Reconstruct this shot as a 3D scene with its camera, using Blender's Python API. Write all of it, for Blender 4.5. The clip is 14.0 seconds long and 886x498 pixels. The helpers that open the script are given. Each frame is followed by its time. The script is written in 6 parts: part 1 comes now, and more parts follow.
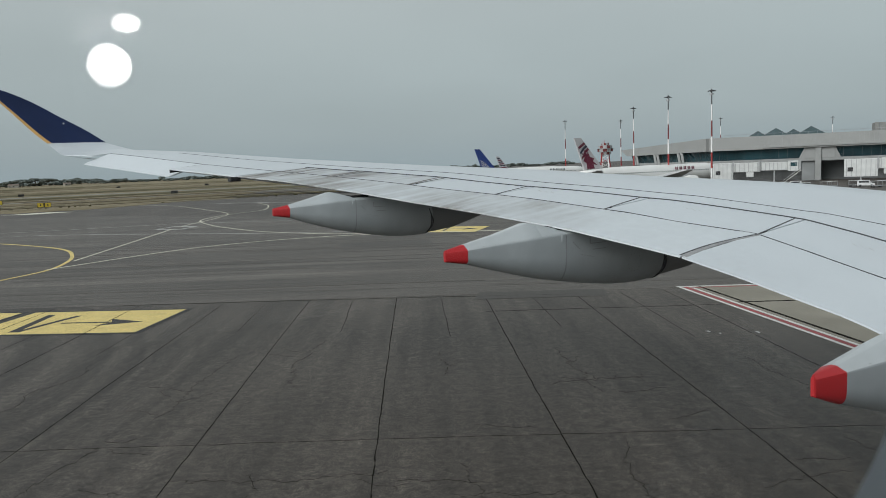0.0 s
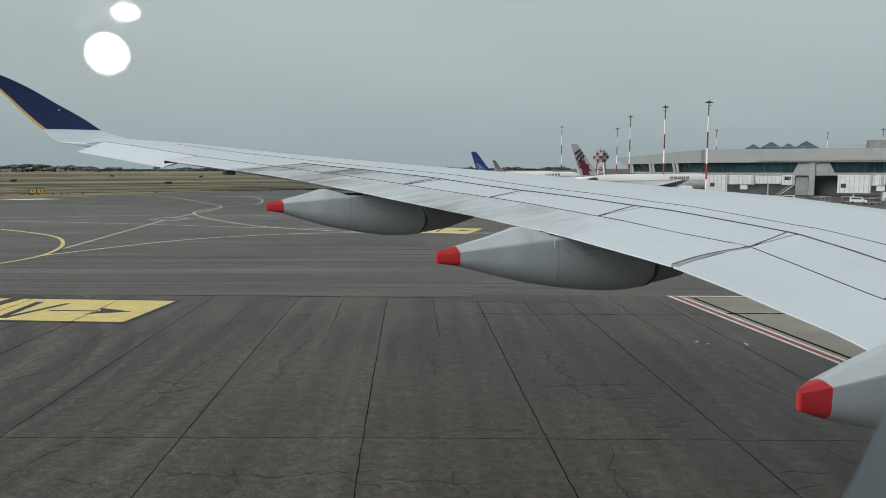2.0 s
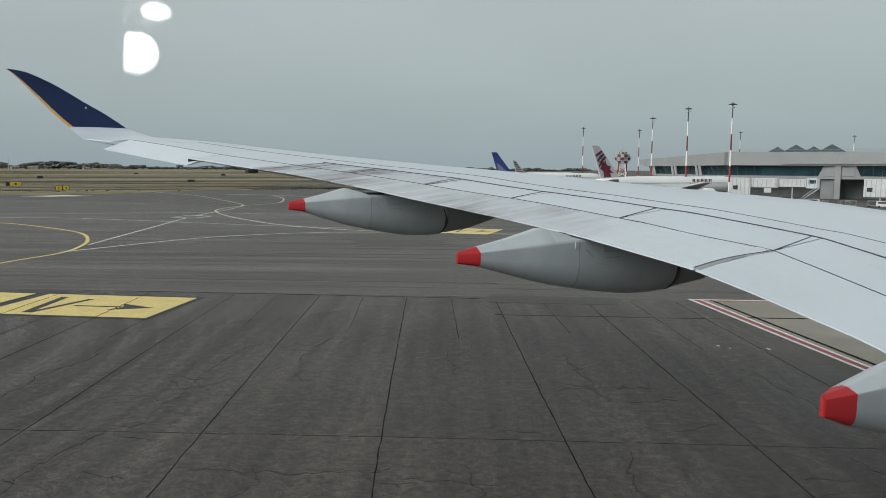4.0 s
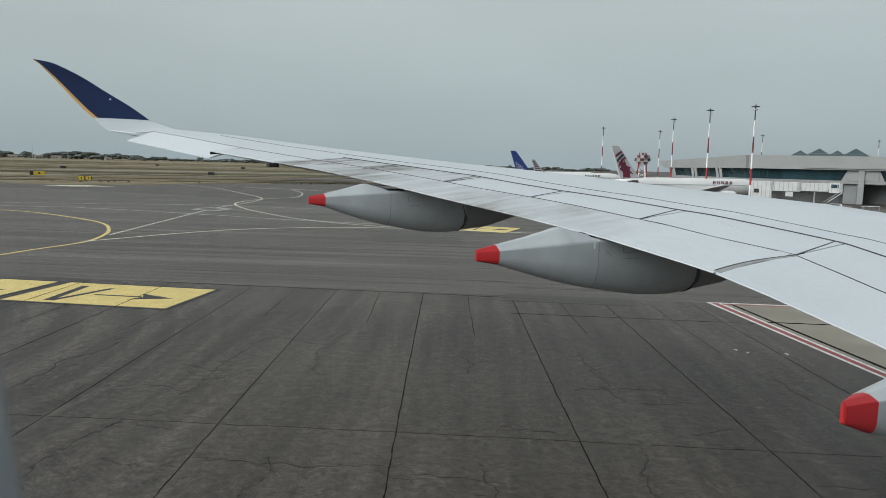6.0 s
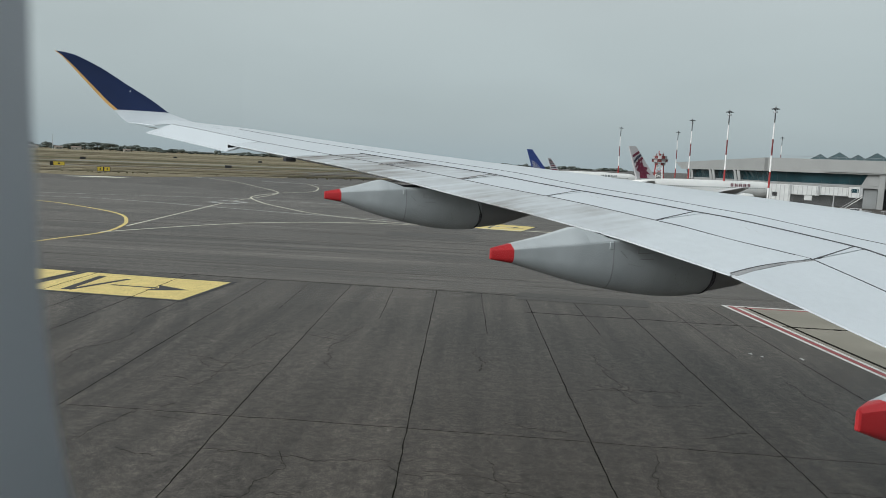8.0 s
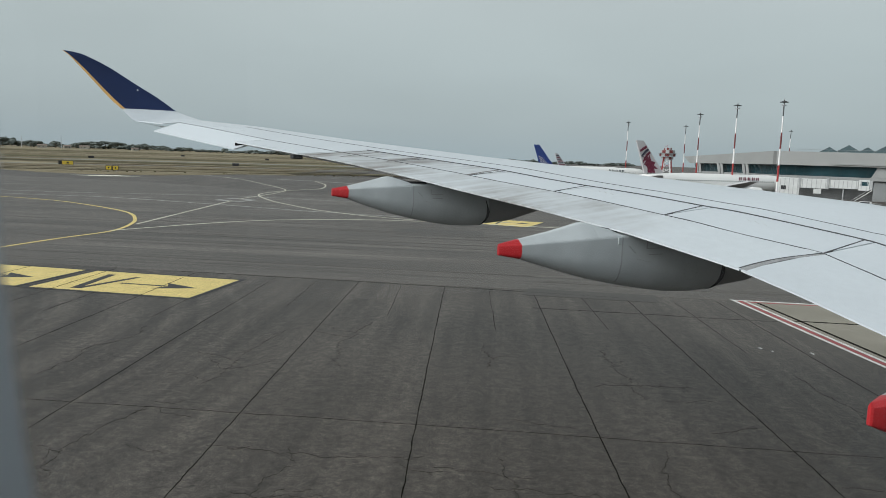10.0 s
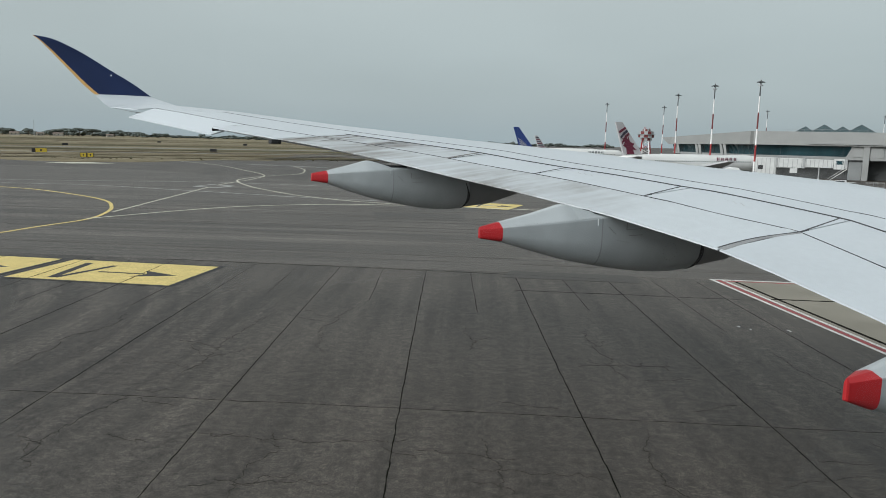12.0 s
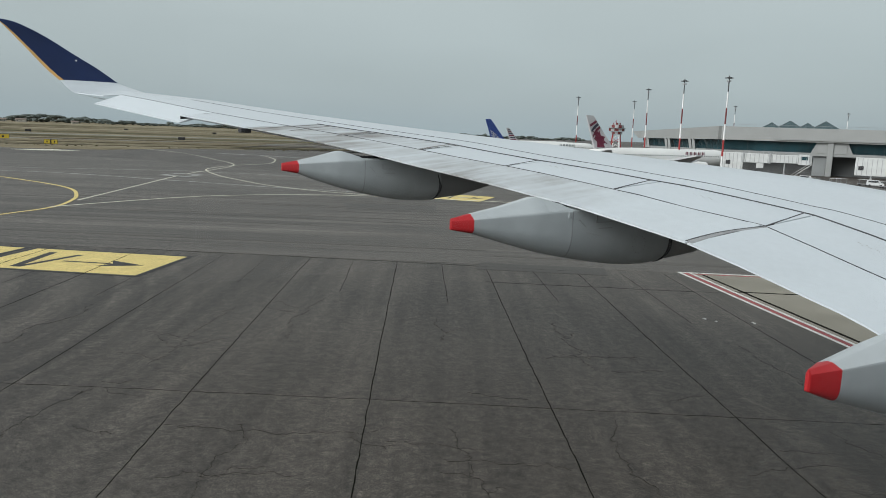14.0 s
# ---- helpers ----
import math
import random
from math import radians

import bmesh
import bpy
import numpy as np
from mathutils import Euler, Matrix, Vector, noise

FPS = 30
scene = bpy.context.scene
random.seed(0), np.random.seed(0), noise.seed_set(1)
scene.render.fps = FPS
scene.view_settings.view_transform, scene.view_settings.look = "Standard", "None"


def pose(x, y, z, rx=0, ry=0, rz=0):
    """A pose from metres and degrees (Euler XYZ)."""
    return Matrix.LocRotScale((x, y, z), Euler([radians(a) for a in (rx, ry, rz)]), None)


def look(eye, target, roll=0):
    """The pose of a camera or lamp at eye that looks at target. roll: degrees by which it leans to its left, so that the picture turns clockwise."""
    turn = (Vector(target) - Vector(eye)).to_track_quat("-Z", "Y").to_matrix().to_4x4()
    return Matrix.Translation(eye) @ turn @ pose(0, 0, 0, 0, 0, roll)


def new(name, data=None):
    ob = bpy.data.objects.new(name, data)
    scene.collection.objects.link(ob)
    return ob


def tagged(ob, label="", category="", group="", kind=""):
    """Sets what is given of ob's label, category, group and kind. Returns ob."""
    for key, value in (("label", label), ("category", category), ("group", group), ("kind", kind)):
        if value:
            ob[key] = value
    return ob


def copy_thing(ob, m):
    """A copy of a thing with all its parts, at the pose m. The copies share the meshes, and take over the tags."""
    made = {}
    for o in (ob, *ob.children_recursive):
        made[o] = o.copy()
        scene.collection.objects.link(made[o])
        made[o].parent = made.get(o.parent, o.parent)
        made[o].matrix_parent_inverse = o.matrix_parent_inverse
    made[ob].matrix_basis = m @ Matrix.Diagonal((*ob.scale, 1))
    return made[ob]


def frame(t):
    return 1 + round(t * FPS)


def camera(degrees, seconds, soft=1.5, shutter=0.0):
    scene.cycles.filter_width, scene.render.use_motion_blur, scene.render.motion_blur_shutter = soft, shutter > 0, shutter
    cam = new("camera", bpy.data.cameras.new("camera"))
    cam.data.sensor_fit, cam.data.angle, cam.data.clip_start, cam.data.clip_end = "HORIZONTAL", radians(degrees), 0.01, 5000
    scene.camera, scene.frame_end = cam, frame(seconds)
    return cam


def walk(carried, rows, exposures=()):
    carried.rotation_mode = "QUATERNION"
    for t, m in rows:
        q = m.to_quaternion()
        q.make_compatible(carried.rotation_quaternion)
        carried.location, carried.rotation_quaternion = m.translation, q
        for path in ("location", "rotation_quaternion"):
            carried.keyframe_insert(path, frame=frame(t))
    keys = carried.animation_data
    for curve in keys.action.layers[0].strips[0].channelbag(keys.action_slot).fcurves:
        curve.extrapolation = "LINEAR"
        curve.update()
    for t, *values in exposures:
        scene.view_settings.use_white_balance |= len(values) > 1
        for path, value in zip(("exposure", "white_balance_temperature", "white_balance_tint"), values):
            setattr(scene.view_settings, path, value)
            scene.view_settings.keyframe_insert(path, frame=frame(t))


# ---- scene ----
EYE = 6.2            # eye height over the apron
LEAN = radians(32)   # angle between the mean line of sight and the wing's span

# camera: held by hand at the cabin window; seconds and its three angles
cam = camera(62.0, 14.0, soft=0.6)
cam.data.dof.use_dof, cam.data.dof.focus_distance, cam.data.dof.aperture_fstop = True, 22.0, 11.0   # sharp far off, so the window edge close by is soft
PATH = (
    (0.0, 83.610, 2.289, -0.054),
    (0.5, 83.882, 1.330, 0.385),
    (1.0, 83.891, 0.759, 0.402),
    (1.5, 83.750, 0.199, -0.021),
    (2.0, 83.682, 0.129, -0.383),
    (2.5, 83.695, 0.008, -0.353),
    (3.0, 83.747, -0.002, 0.054),
    (5.5, 83.543, -1.241, 2.482),
    (6.0, 83.472, -1.414, 2.621),
    (6.5, 83.359, -1.619, 2.666),
    (7.0, 83.298, -1.874, 2.817),
    (7.5, 83.264, -2.196, 3.401),
    (8.0, 83.217, -2.413, 3.857),
    (8.5, 83.166, -2.663, 4.392),
    (11.0, 82.438, -1.358, 3.972),
    (11.5, 82.076, -1.380, 3.405),
    (12.0, 81.675, -1.359, 2.826),
    (12.5, 81.436, -1.360, 2.096),
    (13.0, 81.313, -1.491, 1.349),
    (13.5, 81.143, -1.644, 1.007),
    (14.0, 81.076, -2.083, 0.674),
)


def glide(t, table):
    """The value at t of a table of (time, value), easing from row to row."""
    for (a, u), (b, v) in zip(table, table[1:]):
        if t <= b:
            q = max(0.0, (t - a) / (b - a))
            return u + (v - u) * q * q * (3 - 2 * q)
    return table[-1][1]


# the eye's small shifts at the window: along the cabin wall, and towards it
ALONG = ((0.0, 0.006), (1.0, 0.0045), (2.0, 0.0072), (2.5, 0.0062), (3.0, 0.0084), (5.5, -0.0515), (6.5, -0.0550), (7.5, -0.0574), (8.6, -0.059), (10.9, -0.0482), (14.0, -0.0482))
TOWARDS = ((0.0, 0.0), (8.6, 0.0), (10.9, 0.025), (14.0, 0.025))
FWD = Vector((math.cos(LEAN), math.sin(LEAN), 0))
OUT = Vector((-math.sin(LEAN), math.cos(LEAN), 0))
walk(cam, [(t, pose(*(FWD * glide(t, ALONG) + OUT * glide(t, TOWARDS) + Vector((0, 0, EYE))), rx, ry, rz)) for t, rx, ry, rz in PATH],
     exposures=((0.0, -0.20), (1.0, -0.18), (2.0, -0.12), (3.0, -0.18), (5.5, -0.06), (7.0, -0.03), (9.0, 0.0), (11.0, -0.03), (12.5, 0.01), (14.0, 0.0)))

# world: an even overcast, brighter overhead, with a wide veiled sun
world = bpy.data.worlds.new("overcast_sky")
scene.world = world
world.use_nodes = True
wn, wl = world.node_tree.nodes, world.node_tree.links
wn.clear()
w_out = wn.new("ShaderNodeOutputWorld")
w_bg = wn.new("ShaderNodeBackground")
w_sky = wn.new("ShaderNodeTexSky")
w_sky.sky_type = "NISHITA"
w_sky.sun_disc = False
w_sky.sun_elevation, w_sky.sun_rotation = radians(28), radians(234)
w_sky.air_density, w_sky.dust_density = 1.0, 4.0
w_co = wn.new("ShaderNodeTexCoord")
w_sep = wn.new("ShaderNodeSeparateXYZ")
w_ramp = wn.new("ShaderNodeValToRGB")
w_noise = wn.new("ShaderNodeTexNoise")
w_map = wn.new("ShaderNodeMapping")
w_map.inputs["Scale"].default_value = (1.0, 1.0, 3.5)
w_noise.inputs["Scale"].default_value = 1.6
w_noise.inputs["Detail"].default_value = 4.0
w_nr = wn.new("ShaderNodeMapRange")
w_nr.inputs["From Min"].default_value, w_nr.inputs["From Max"].default_value = 0.3, 0.7
w_nr.inputs["To Min"].default_value, w_nr.inputs["To Max"].default_value = 0.92, 1.07
w_mul = wn.new("ShaderNodeMix")
w_mul.data_type, w_mul.blend_type = "RGBA", "MULTIPLY"
w_mul.inputs["Factor"].default_value = 1.0
w_mix = wn.new("ShaderNodeMix")
w_mix.data_type = "RGBA"
w_mix.inputs["Factor"].default_value = 0.99
ramp = w_ramp.color_ramp
ramp.elements[0].position, ramp.elements[0].color = 0.0, (0.305, 0.375, 0.404, 1)
ramp.elements[1].position, ramp.elements[1].color = 1.0, (0.34, 0.38, 0.40, 1)
for at, col in ((0.04, (0.332, 0.396, 0.416, 1)), (0.16, (0.378, 0.436, 0.441, 1)), (0.32, (0.465, 0.508, 0.503, 1)), (0.46, (0.50, 0.545, 0.55, 1)), (0.68, (0.41, 0.45, 0.465, 1))):
    e = ramp.elements.new(at)
    e.color = col
wl.new(w_co.outputs["Generated"], w_sep.inputs[0])
wl.new(w_sep.outputs["Z"], w_ramp.inputs["Fac"])
wl.new(w_co.outputs["Generated"], w_map.inputs["Vector"])
wl.new(w_map.outputs["Vector"], w_noise.inputs["Vector"])
wl.new(w_noise.outputs["Fac"], w_nr.inputs["Value"])
wl.new(w_ramp.outputs["Color"], w_mul.inputs["A"])
wl.new(w_nr.outputs["Result"], w_mul.inputs["B"])
wl.new(w_sky.outputs["Color"], w_mix.inputs["A"])
wl.new(w_mul.outputs["Result"], w_mix.inputs["B"])
wl.new(w_mix.outputs["Result"], w_bg.inputs["Color"])
w_bg.inputs["Strength"].default_value = 1.13
wl.new(w_bg.outputs["Background"], w_out.inputs["Surface"])

sun = new("sun", bpy.data.lights.new("sun", "SUN"))
sun.data.energy, sun.data.angle, sun.data.color = 3.1, radians(42), (0.95, 0.98, 0.99)
sun.matrix_world = look((0, 0, 0), (0.66, 0.47, -0.44))


# ---- materials
def material(name, base, rough=0.6, metal=0.0, vary=0.08, size=1.0, fine=0.0, bump=0.0, fine_size=40.0, stretch=(1, 1, 1), tint=None, spot=0.0, spec=0.5):
    """A surface with a broad mottling of the colour, a fine grain, and relief. size: mottles per metre."""
    m = bpy.data.materials.new(name)
    m.use_nodes = True
    n, l = m.node_tree.nodes, m.node_tree.links
    b = n["Principled BSDF"]
    b.inputs["Roughness"].default_value, b.inputs["Metallic"].default_value = rough, metal
    b.inputs["Specular IOR Level"].default_value = spec
    co = n.new("ShaderNodeTexCoord")
    mp = n.new("ShaderNodeMapping")
    mp.inputs["Scale"].default_value = stretch
    l.new(co.outputs["Object"], mp.inputs["Vector"])
    t1, t2 = n.new("ShaderNodeTexNoise"), n.new("ShaderNodeTexNoise")
    t1.inputs["Scale"].default_value, t1.inputs["Detail"].default_value = size, 5.0
    t2.inputs["Scale"].default_value, t2.inputs["Detail"].default_value = fine_size, 3.0
    for t in (t1, t2):
        l.new(mp.outputs["Vector"], t.inputs["Vector"])
    r = n.new("ShaderNodeMapRange")
    r.inputs["From Min"].default_value, r.inputs["From Max"].default_value = 0.3, 0.7
    l.new(t1.outputs["Fac"], r.inputs["Value"])
    mix = n.new("ShaderNodeMix")
    mix.data_type = "RGBA"
    other = tint or base
    mix.inputs["A"].default_value = (*[c * (1 - vary) for c in base], 1)
    mix.inputs["B"].default_value = (*[min(1, c * (1 + vary)) for c in other], 1)
    l.new(r.outputs["Result"], mix.inputs["Factor"])
    last = mix.outputs["Result"]
    if fine:
        g = n.new("ShaderNodeMapRange")
        g.inputs["From Min"].default_value, g.inputs["From Max"].default_value = 0.3, 0.7
        g.inputs["To Min"].default_value, g.inputs["To Max"].default_value = 1 - fine, 1 + fine
        l.new(t2.outputs["Fac"], g.inputs["Value"])
        mul = n.new("ShaderNodeMix")
        mul.data_type, mul.blend_type = "RGBA", "MULTIPLY"
        mul.inputs["Factor"].default_value = 1.0
        l.new(last, mul.inputs["A"])
        l.new(g.outputs["Result"], mul.inputs["B"])
        last = mul.outputs["Result"]
    l.new(last, b.inputs["Base Color"])
    if bump:
        bp = n.new("ShaderNodeBump")
        bp.inputs["Strength"].default_value, bp.inputs["Distance"].default_value = bump, 0.01
        l.new(t2.outputs["Fac"], bp.inputs["Height"])
        l.new(bp.outputs["Normal"], b.inputs["Normal"])
    return m


def pavement(name, base, along, streak, grain, broad, turns=None):
    """Asphalt: stone grain, streaks along x or y, and broad worn patches. along: 0 for x, 1 for y. turns: centre, least and greatest radius of round tyre marks."""
    m = bpy.data.materials.new(name)
    m.use_nodes = True
    n, l = m.node_tree.nodes, m.node_tree.links
    b = n["Principled BSDF"]
    b.inputs["Roughness"].default_value, b.inputs["Specular IOR Level"].default_value = 0.60, 0.36
    co = n.new("ShaderNodeTexCoord")
    last = None

    def layer(scale, size, detail, lo, hi, a=0.3, z=0.7, rough=0.5):
        nonlocal last
        mp, tx, r = n.new("ShaderNodeMapping"), n.new("ShaderNodeTexNoise"), n.new("ShaderNodeMapRange")
        mp.inputs["Scale"].default_value = scale
        tx.inputs["Scale"].default_value, tx.inputs["Detail"].default_value, tx.inputs["Roughness"].default_value = size, detail, rough
        r.inputs["From Min"].default_value, r.inputs["From Max"].default_value = a, z
        r.inputs["To Min"].default_value, r.inputs["To Max"].default_value = lo, hi
        l.new(co.outputs["Object"], mp.inputs["Vector"])
        l.new(mp.outputs["Vector"], tx.inputs["Vector"])
        l.new(tx.outputs["Fac"], r.inputs["Value"])
        if last is None:
            last = r.outputs["Result"]
        else:
            mu = n.new("ShaderNodeMath")
            mu.operation = "MULTIPLY"
            l.new(last, mu.inputs[0])
            l.new(r.outputs["Result"], mu.inputs[1])
            last = mu.outputs["Value"]
        return tx

    tex = layer((1, 1, 1), 38.0, 4.0, 1 - grain, 1 + grain, 0.43, 0.57, rough=0.8)
    layer((1, 1, 1), 11.0, 5.0, 1 - grain * 0.6, 1 + grain * 0.6, 0.36, 0.64, rough=0.8)
    layer((1, 1, 1), 2.6, 6.0, 1 - grain * 0.34, 1 + grain * 0.34, 0.35, 0.65, rough=0.75)
    layer((1, 1, 1), 5.0, 4.0, 1 - grain * 0.35, 1 + grain * 0.35, 0.38, 0.62, rough=0.7)
    layer((0.02, 1, 1) if along == 0 else (1, 0.03, 1), 1.6, 4.0, 1 - streak, 1 + streak)
    layer((0.05, 1, 1) if along == 0 else (1, 0.06, 1), 0.35, 3.0, 1 - streak * 0.8, 1 + streak * 0.8)
    layer((1, 1, 1), 0.12, 4.0, 1 - broad, 1 + broad)
    if turns:
        (cx, cy), near, far = turns
        off, dist, tx, band_, fade, mu = n.new("ShaderNodeVectorMath"), n.new("ShaderNodeVectorMath"), n.new("ShaderNodeTexNoise"), n.new("ShaderNodeMapRange"), n.new("ShaderNodeMapRange"), n.new("ShaderNodeMath")
        back = n.new("ShaderNodeMapRange")
        off.operation, dist.operation, mu.operation = "SUBTRACT", "LENGTH", "MULTIPLY"
        off.inputs[1].default_value = (cx, cy, 0)
        tx.noise_dimensions = "1D"
        tx.inputs["Scale"].default_value, tx.inputs["Detail"].default_value = 0.9, 3.0
        l.new(co.outputs["Object"], off.inputs[0])
        l.new(off.outputs["Vector"], dist.inputs[0])
        l.new(dist.outputs["Value"], tx.inputs["W"])
        band_.inputs["From Min"].default_value, band_.inputs["From Max"].default_value = 0.35, 0.62
        band_.inputs["To Min"].default_value, band_.inputs["To Max"].default_value = 0.42, 0.0
        fade.interpolation_type = back.interpolation_type = "SMOOTHSTEP"
        fade.inputs["From Min"].default_value, fade.inputs["From Max"].default_value = far, far - 7.0
        back.inputs["From Min"].default_value, back.inputs["From Max"].default_value = near, near + 4.0
        l.new(tx.outputs["Fac"], band_.inputs["Value"])
        l.new(dist.outputs["Value"], fade.inputs["Value"])
        l.new(dist.outputs["Value"], back.inputs["Value"])
        l.new(band_.outputs["Result"], mu.inputs[0])
        l.new(fade.outputs["Result"], mu.inputs[1])
        m2, one, fin = n.new("ShaderNodeMath"), n.new("ShaderNodeMath"), n.new("ShaderNodeMath")
        m2.operation, one.operation, fin.operation = "MULTIPLY", "SUBTRACT", "MULTIPLY"
        one.inputs[0].default_value = 1.0
        l.new(mu.outputs["Value"], m2.inputs[0])
        l.new(back.outputs["Result"], m2.inputs[1])
        l.new(m2.outputs["Value"], one.inputs[1])
        l.new(last, fin.inputs[0])
        l.new(one.outputs["Value"], fin.inputs[1])
        last = fin.outputs["Value"]
    mix = n.new("ShaderNodeMix")
    mix.data_type, mix.blend_type = "RGBA", "MULTIPLY"
    mix.inputs["Factor"].default_value = 1.0
    mix.inputs["A"].default_value = (*base, 1)
    l.new(last, mix.inputs["B"])
    l.new(mix.outputs["Result"], b.inputs["Base Color"])
    bp = n.new("ShaderNodeBump")
    bp.inputs["Strength"].default_value, bp.inputs["Distance"].default_value = 0.5, 0.008
    l.new(tex.outputs["Fac"], bp.inputs["Height"])
    l.new(bp.outputs["Normal"], b.inputs["Normal"])
    return m


ASPHALT = pavement("asphalt", (0.0730, 0.0635, 0.0540), 1, 0.27, 0.78, 0.20, ((-30.0, 20.0), 5.0, 26.0))
ASPHALT_PATCH = pavement("asphalt_patch", (0.062, 0.0560, 0.0495), 0, 0.06, 0.35, 0.12)
TAXI = pavement("taxiway_asphalt", (0.0960, 0.0860, 0.0745), 0, 0.34, 0.65, 0.14)
RUBBER = material("tyre_rubber_streak", (0.0800, 0.0715, 0.0620), 0.62, vary=0.14, size=0.5, fine=0.2, fine_size=4.0, stretch=(0.1, 1, 1), spec=0.36)
CRACK = material("joint_tar", (0.018, 0.017, 0.015), 1.0, vary=0.3, size=4.0, fine=0.3, spec=0.0)
CRACK_FINE = material("crack_dirt", (0.031, 0.028, 0.025), 1.0, vary=0.4, size=2.0, fine=0.3, spec=0.0)
CONCRETE = material("apron_concrete", (0.27, 0.25, 0.205), 0.85, vary=0.16, size=0.35, fine=0.1, bump=0.3, fine_size=18.0, spec=0.25)
LINE_WHITE = material("white_line_paint", (0.62, 0.62, 0.60), 0.7, vary=0.15, size=2.0, fine=0.25, fine_size=15.0)
LINE_FAINT = material("worn_white_paint", (0.45, 0.45, 0.43), 0.75, vary=0.3, size=1.0, fine=0.3, fine_size=15.0)
LINE_RED = material("red_line_paint", (0.31, 0.055, 0.062), 0.7, vary=0.15, size=2.0, fine=0.2, fine_size=15.0)
LINE_YELLOW = material("yellow_line_paint", (0.66, 0.52, 0.19), 0.75, vary=0.1, size=1.2, fine=0.18, fine_size=12.0)
LINE_PALE = material("pale_yellow_paint", (0.62, 0.60, 0.49), 0.75, vary=0.12, size=1.2, fine=0.15, fine_size=12.0)
MARK_BLACK = material("black_marking_paint", (0.028, 0.028, 0.03), 0.7, vary=0.2, size=1.5, fine=0.2)
GRASS = material("dry_grass", (0.185, 0.152, 0.090), 0.95, vary=0.38, size=0.035, fine=0.42, fine_size=0.6, stretch=(0.25, 1, 1), tint=(0.215, 0.185, 0.122), spec=0.1)
GRASS_GREEN = material("green_grass", (0.112, 0.102, 0.056), 0.95, vary=0.3, size=0.05, fine=0.35, fine_size=0.8, stretch=(0.3, 1, 1), spec=0.1)
# far trees only: distance haze is put into this lightened colour
LEAF = material("hazed_foliage", (0.112, 0.128, 0.116), 0.9, vary=0.4, size=0.2, fine=0.3, fine_size=1.0, spec=0.1)
TRUNK = material("bark", (0.09, 0.07, 0.05), 0.9, vary=0.3, size=1.0)
WING_WHITE = material("white_wing_paint", (0.545, 0.586, 0.612), 0.38, vary=0.035, size=0.5, fine=0.02, fine_size=8.0)


def soiled(name, clean, dirt, most):
    """Wing paint with smears of exhaust soot, thickest on two stretches of the span."""
    m = material(name, clean, 0.42, vary=0.04, size=0.6, fine=0.03, fine_size=6.0)
    n, l = m.node_tree.nodes, m.node_tree.links
    b = n["Principled BSDF"]
    paint = b.inputs["Base Color"].links[0].from_socket
    co, sep = n.new("ShaderNodeTexCoord"), n.new("ShaderNodeSeparateXYZ")
    l.new(co.outputs["Object"], sep.inputs[0])
    ramp = n.new("ShaderNodeValToRGB")
    ramp.color_ramp.elements[0].position, ramp.color_ramp.elements[0].color = 0.37, (0, 0, 0, 1)
    ramp.color_ramp.elements[1].position, ramp.color_ramp.elements[1].color = 0.76, (0.6, 0.6, 0.6, 1)
    for at, v in ((0.41, 0.45), (0.44, 0.95), (0.48, 1.0), (0.52, 0.6), (0.57, 0.45), (0.61, 0.9), (0.66, 1.1), (0.72, 1.1)):
        e = ramp.color_ramp.elements.new(at)
        e.color = (v, v, v, 1)
    sc = n.new("ShaderNodeMath")
    sc.operation = "MULTIPLY"
    sc.inputs[1].default_value = 0.04
    l.new(sep.outputs["Y"], sc.inputs[0])
    l.new(sc.outputs["Value"], ramp.inputs["Fac"])
    last = ramp.outputs["Color"]
    for scale, size, lo, hi in (((0.9, 0.7, 1), 1.1, 0.30, 1.0), ((0.30, 2.6, 1), 1.9, 0.25, 1.0)):
        mp, tx, r = n.new("ShaderNodeMapping"), n.new("ShaderNodeTexNoise"), n.new("ShaderNodeMapRange")
        mp.inputs["Scale"].default_value = scale
        tx.inputs["Scale"].default_value, tx.inputs["Detail"].default_value = size, 6.0
        r.inputs["From Min"].default_value, r.inputs["From Max"].default_value = 0.35, 0.65
        r.inputs["To Min"].default_value, r.inputs["To Max"].default_value = lo, hi
        mu = n.new("ShaderNodeMath")
        mu.operation = "MULTIPLY"
        l.new(co.outputs["Object"], mp.inputs["Vector"])
        l.new(mp.outputs["Vector"], tx.inputs["Vector"])
        l.new(tx.outputs["Fac"], r.inputs["Value"])
        l.new(last, mu.inputs[0])
        l.new(r.outputs["Result"], mu.inputs[1])
        last = mu.outputs["Value"]
    fac = n.new("ShaderNodeMath")
    fac.operation = "MULTIPLY"
    fac.inputs[1].default_value = most
    l.new(last, fac.inputs[0])
    mix = n.new("ShaderNodeMix")
    mix.data_type = "RGBA"
    mix.inputs["B"].default_value = (*dirt, 1)
    l.new(fac.outputs["Value"], mix.inputs["Factor"])
    l.new(paint, mix.inputs["A"])
    l.new(mix.outputs["Result"], b.inputs["Base Color"])
    return m


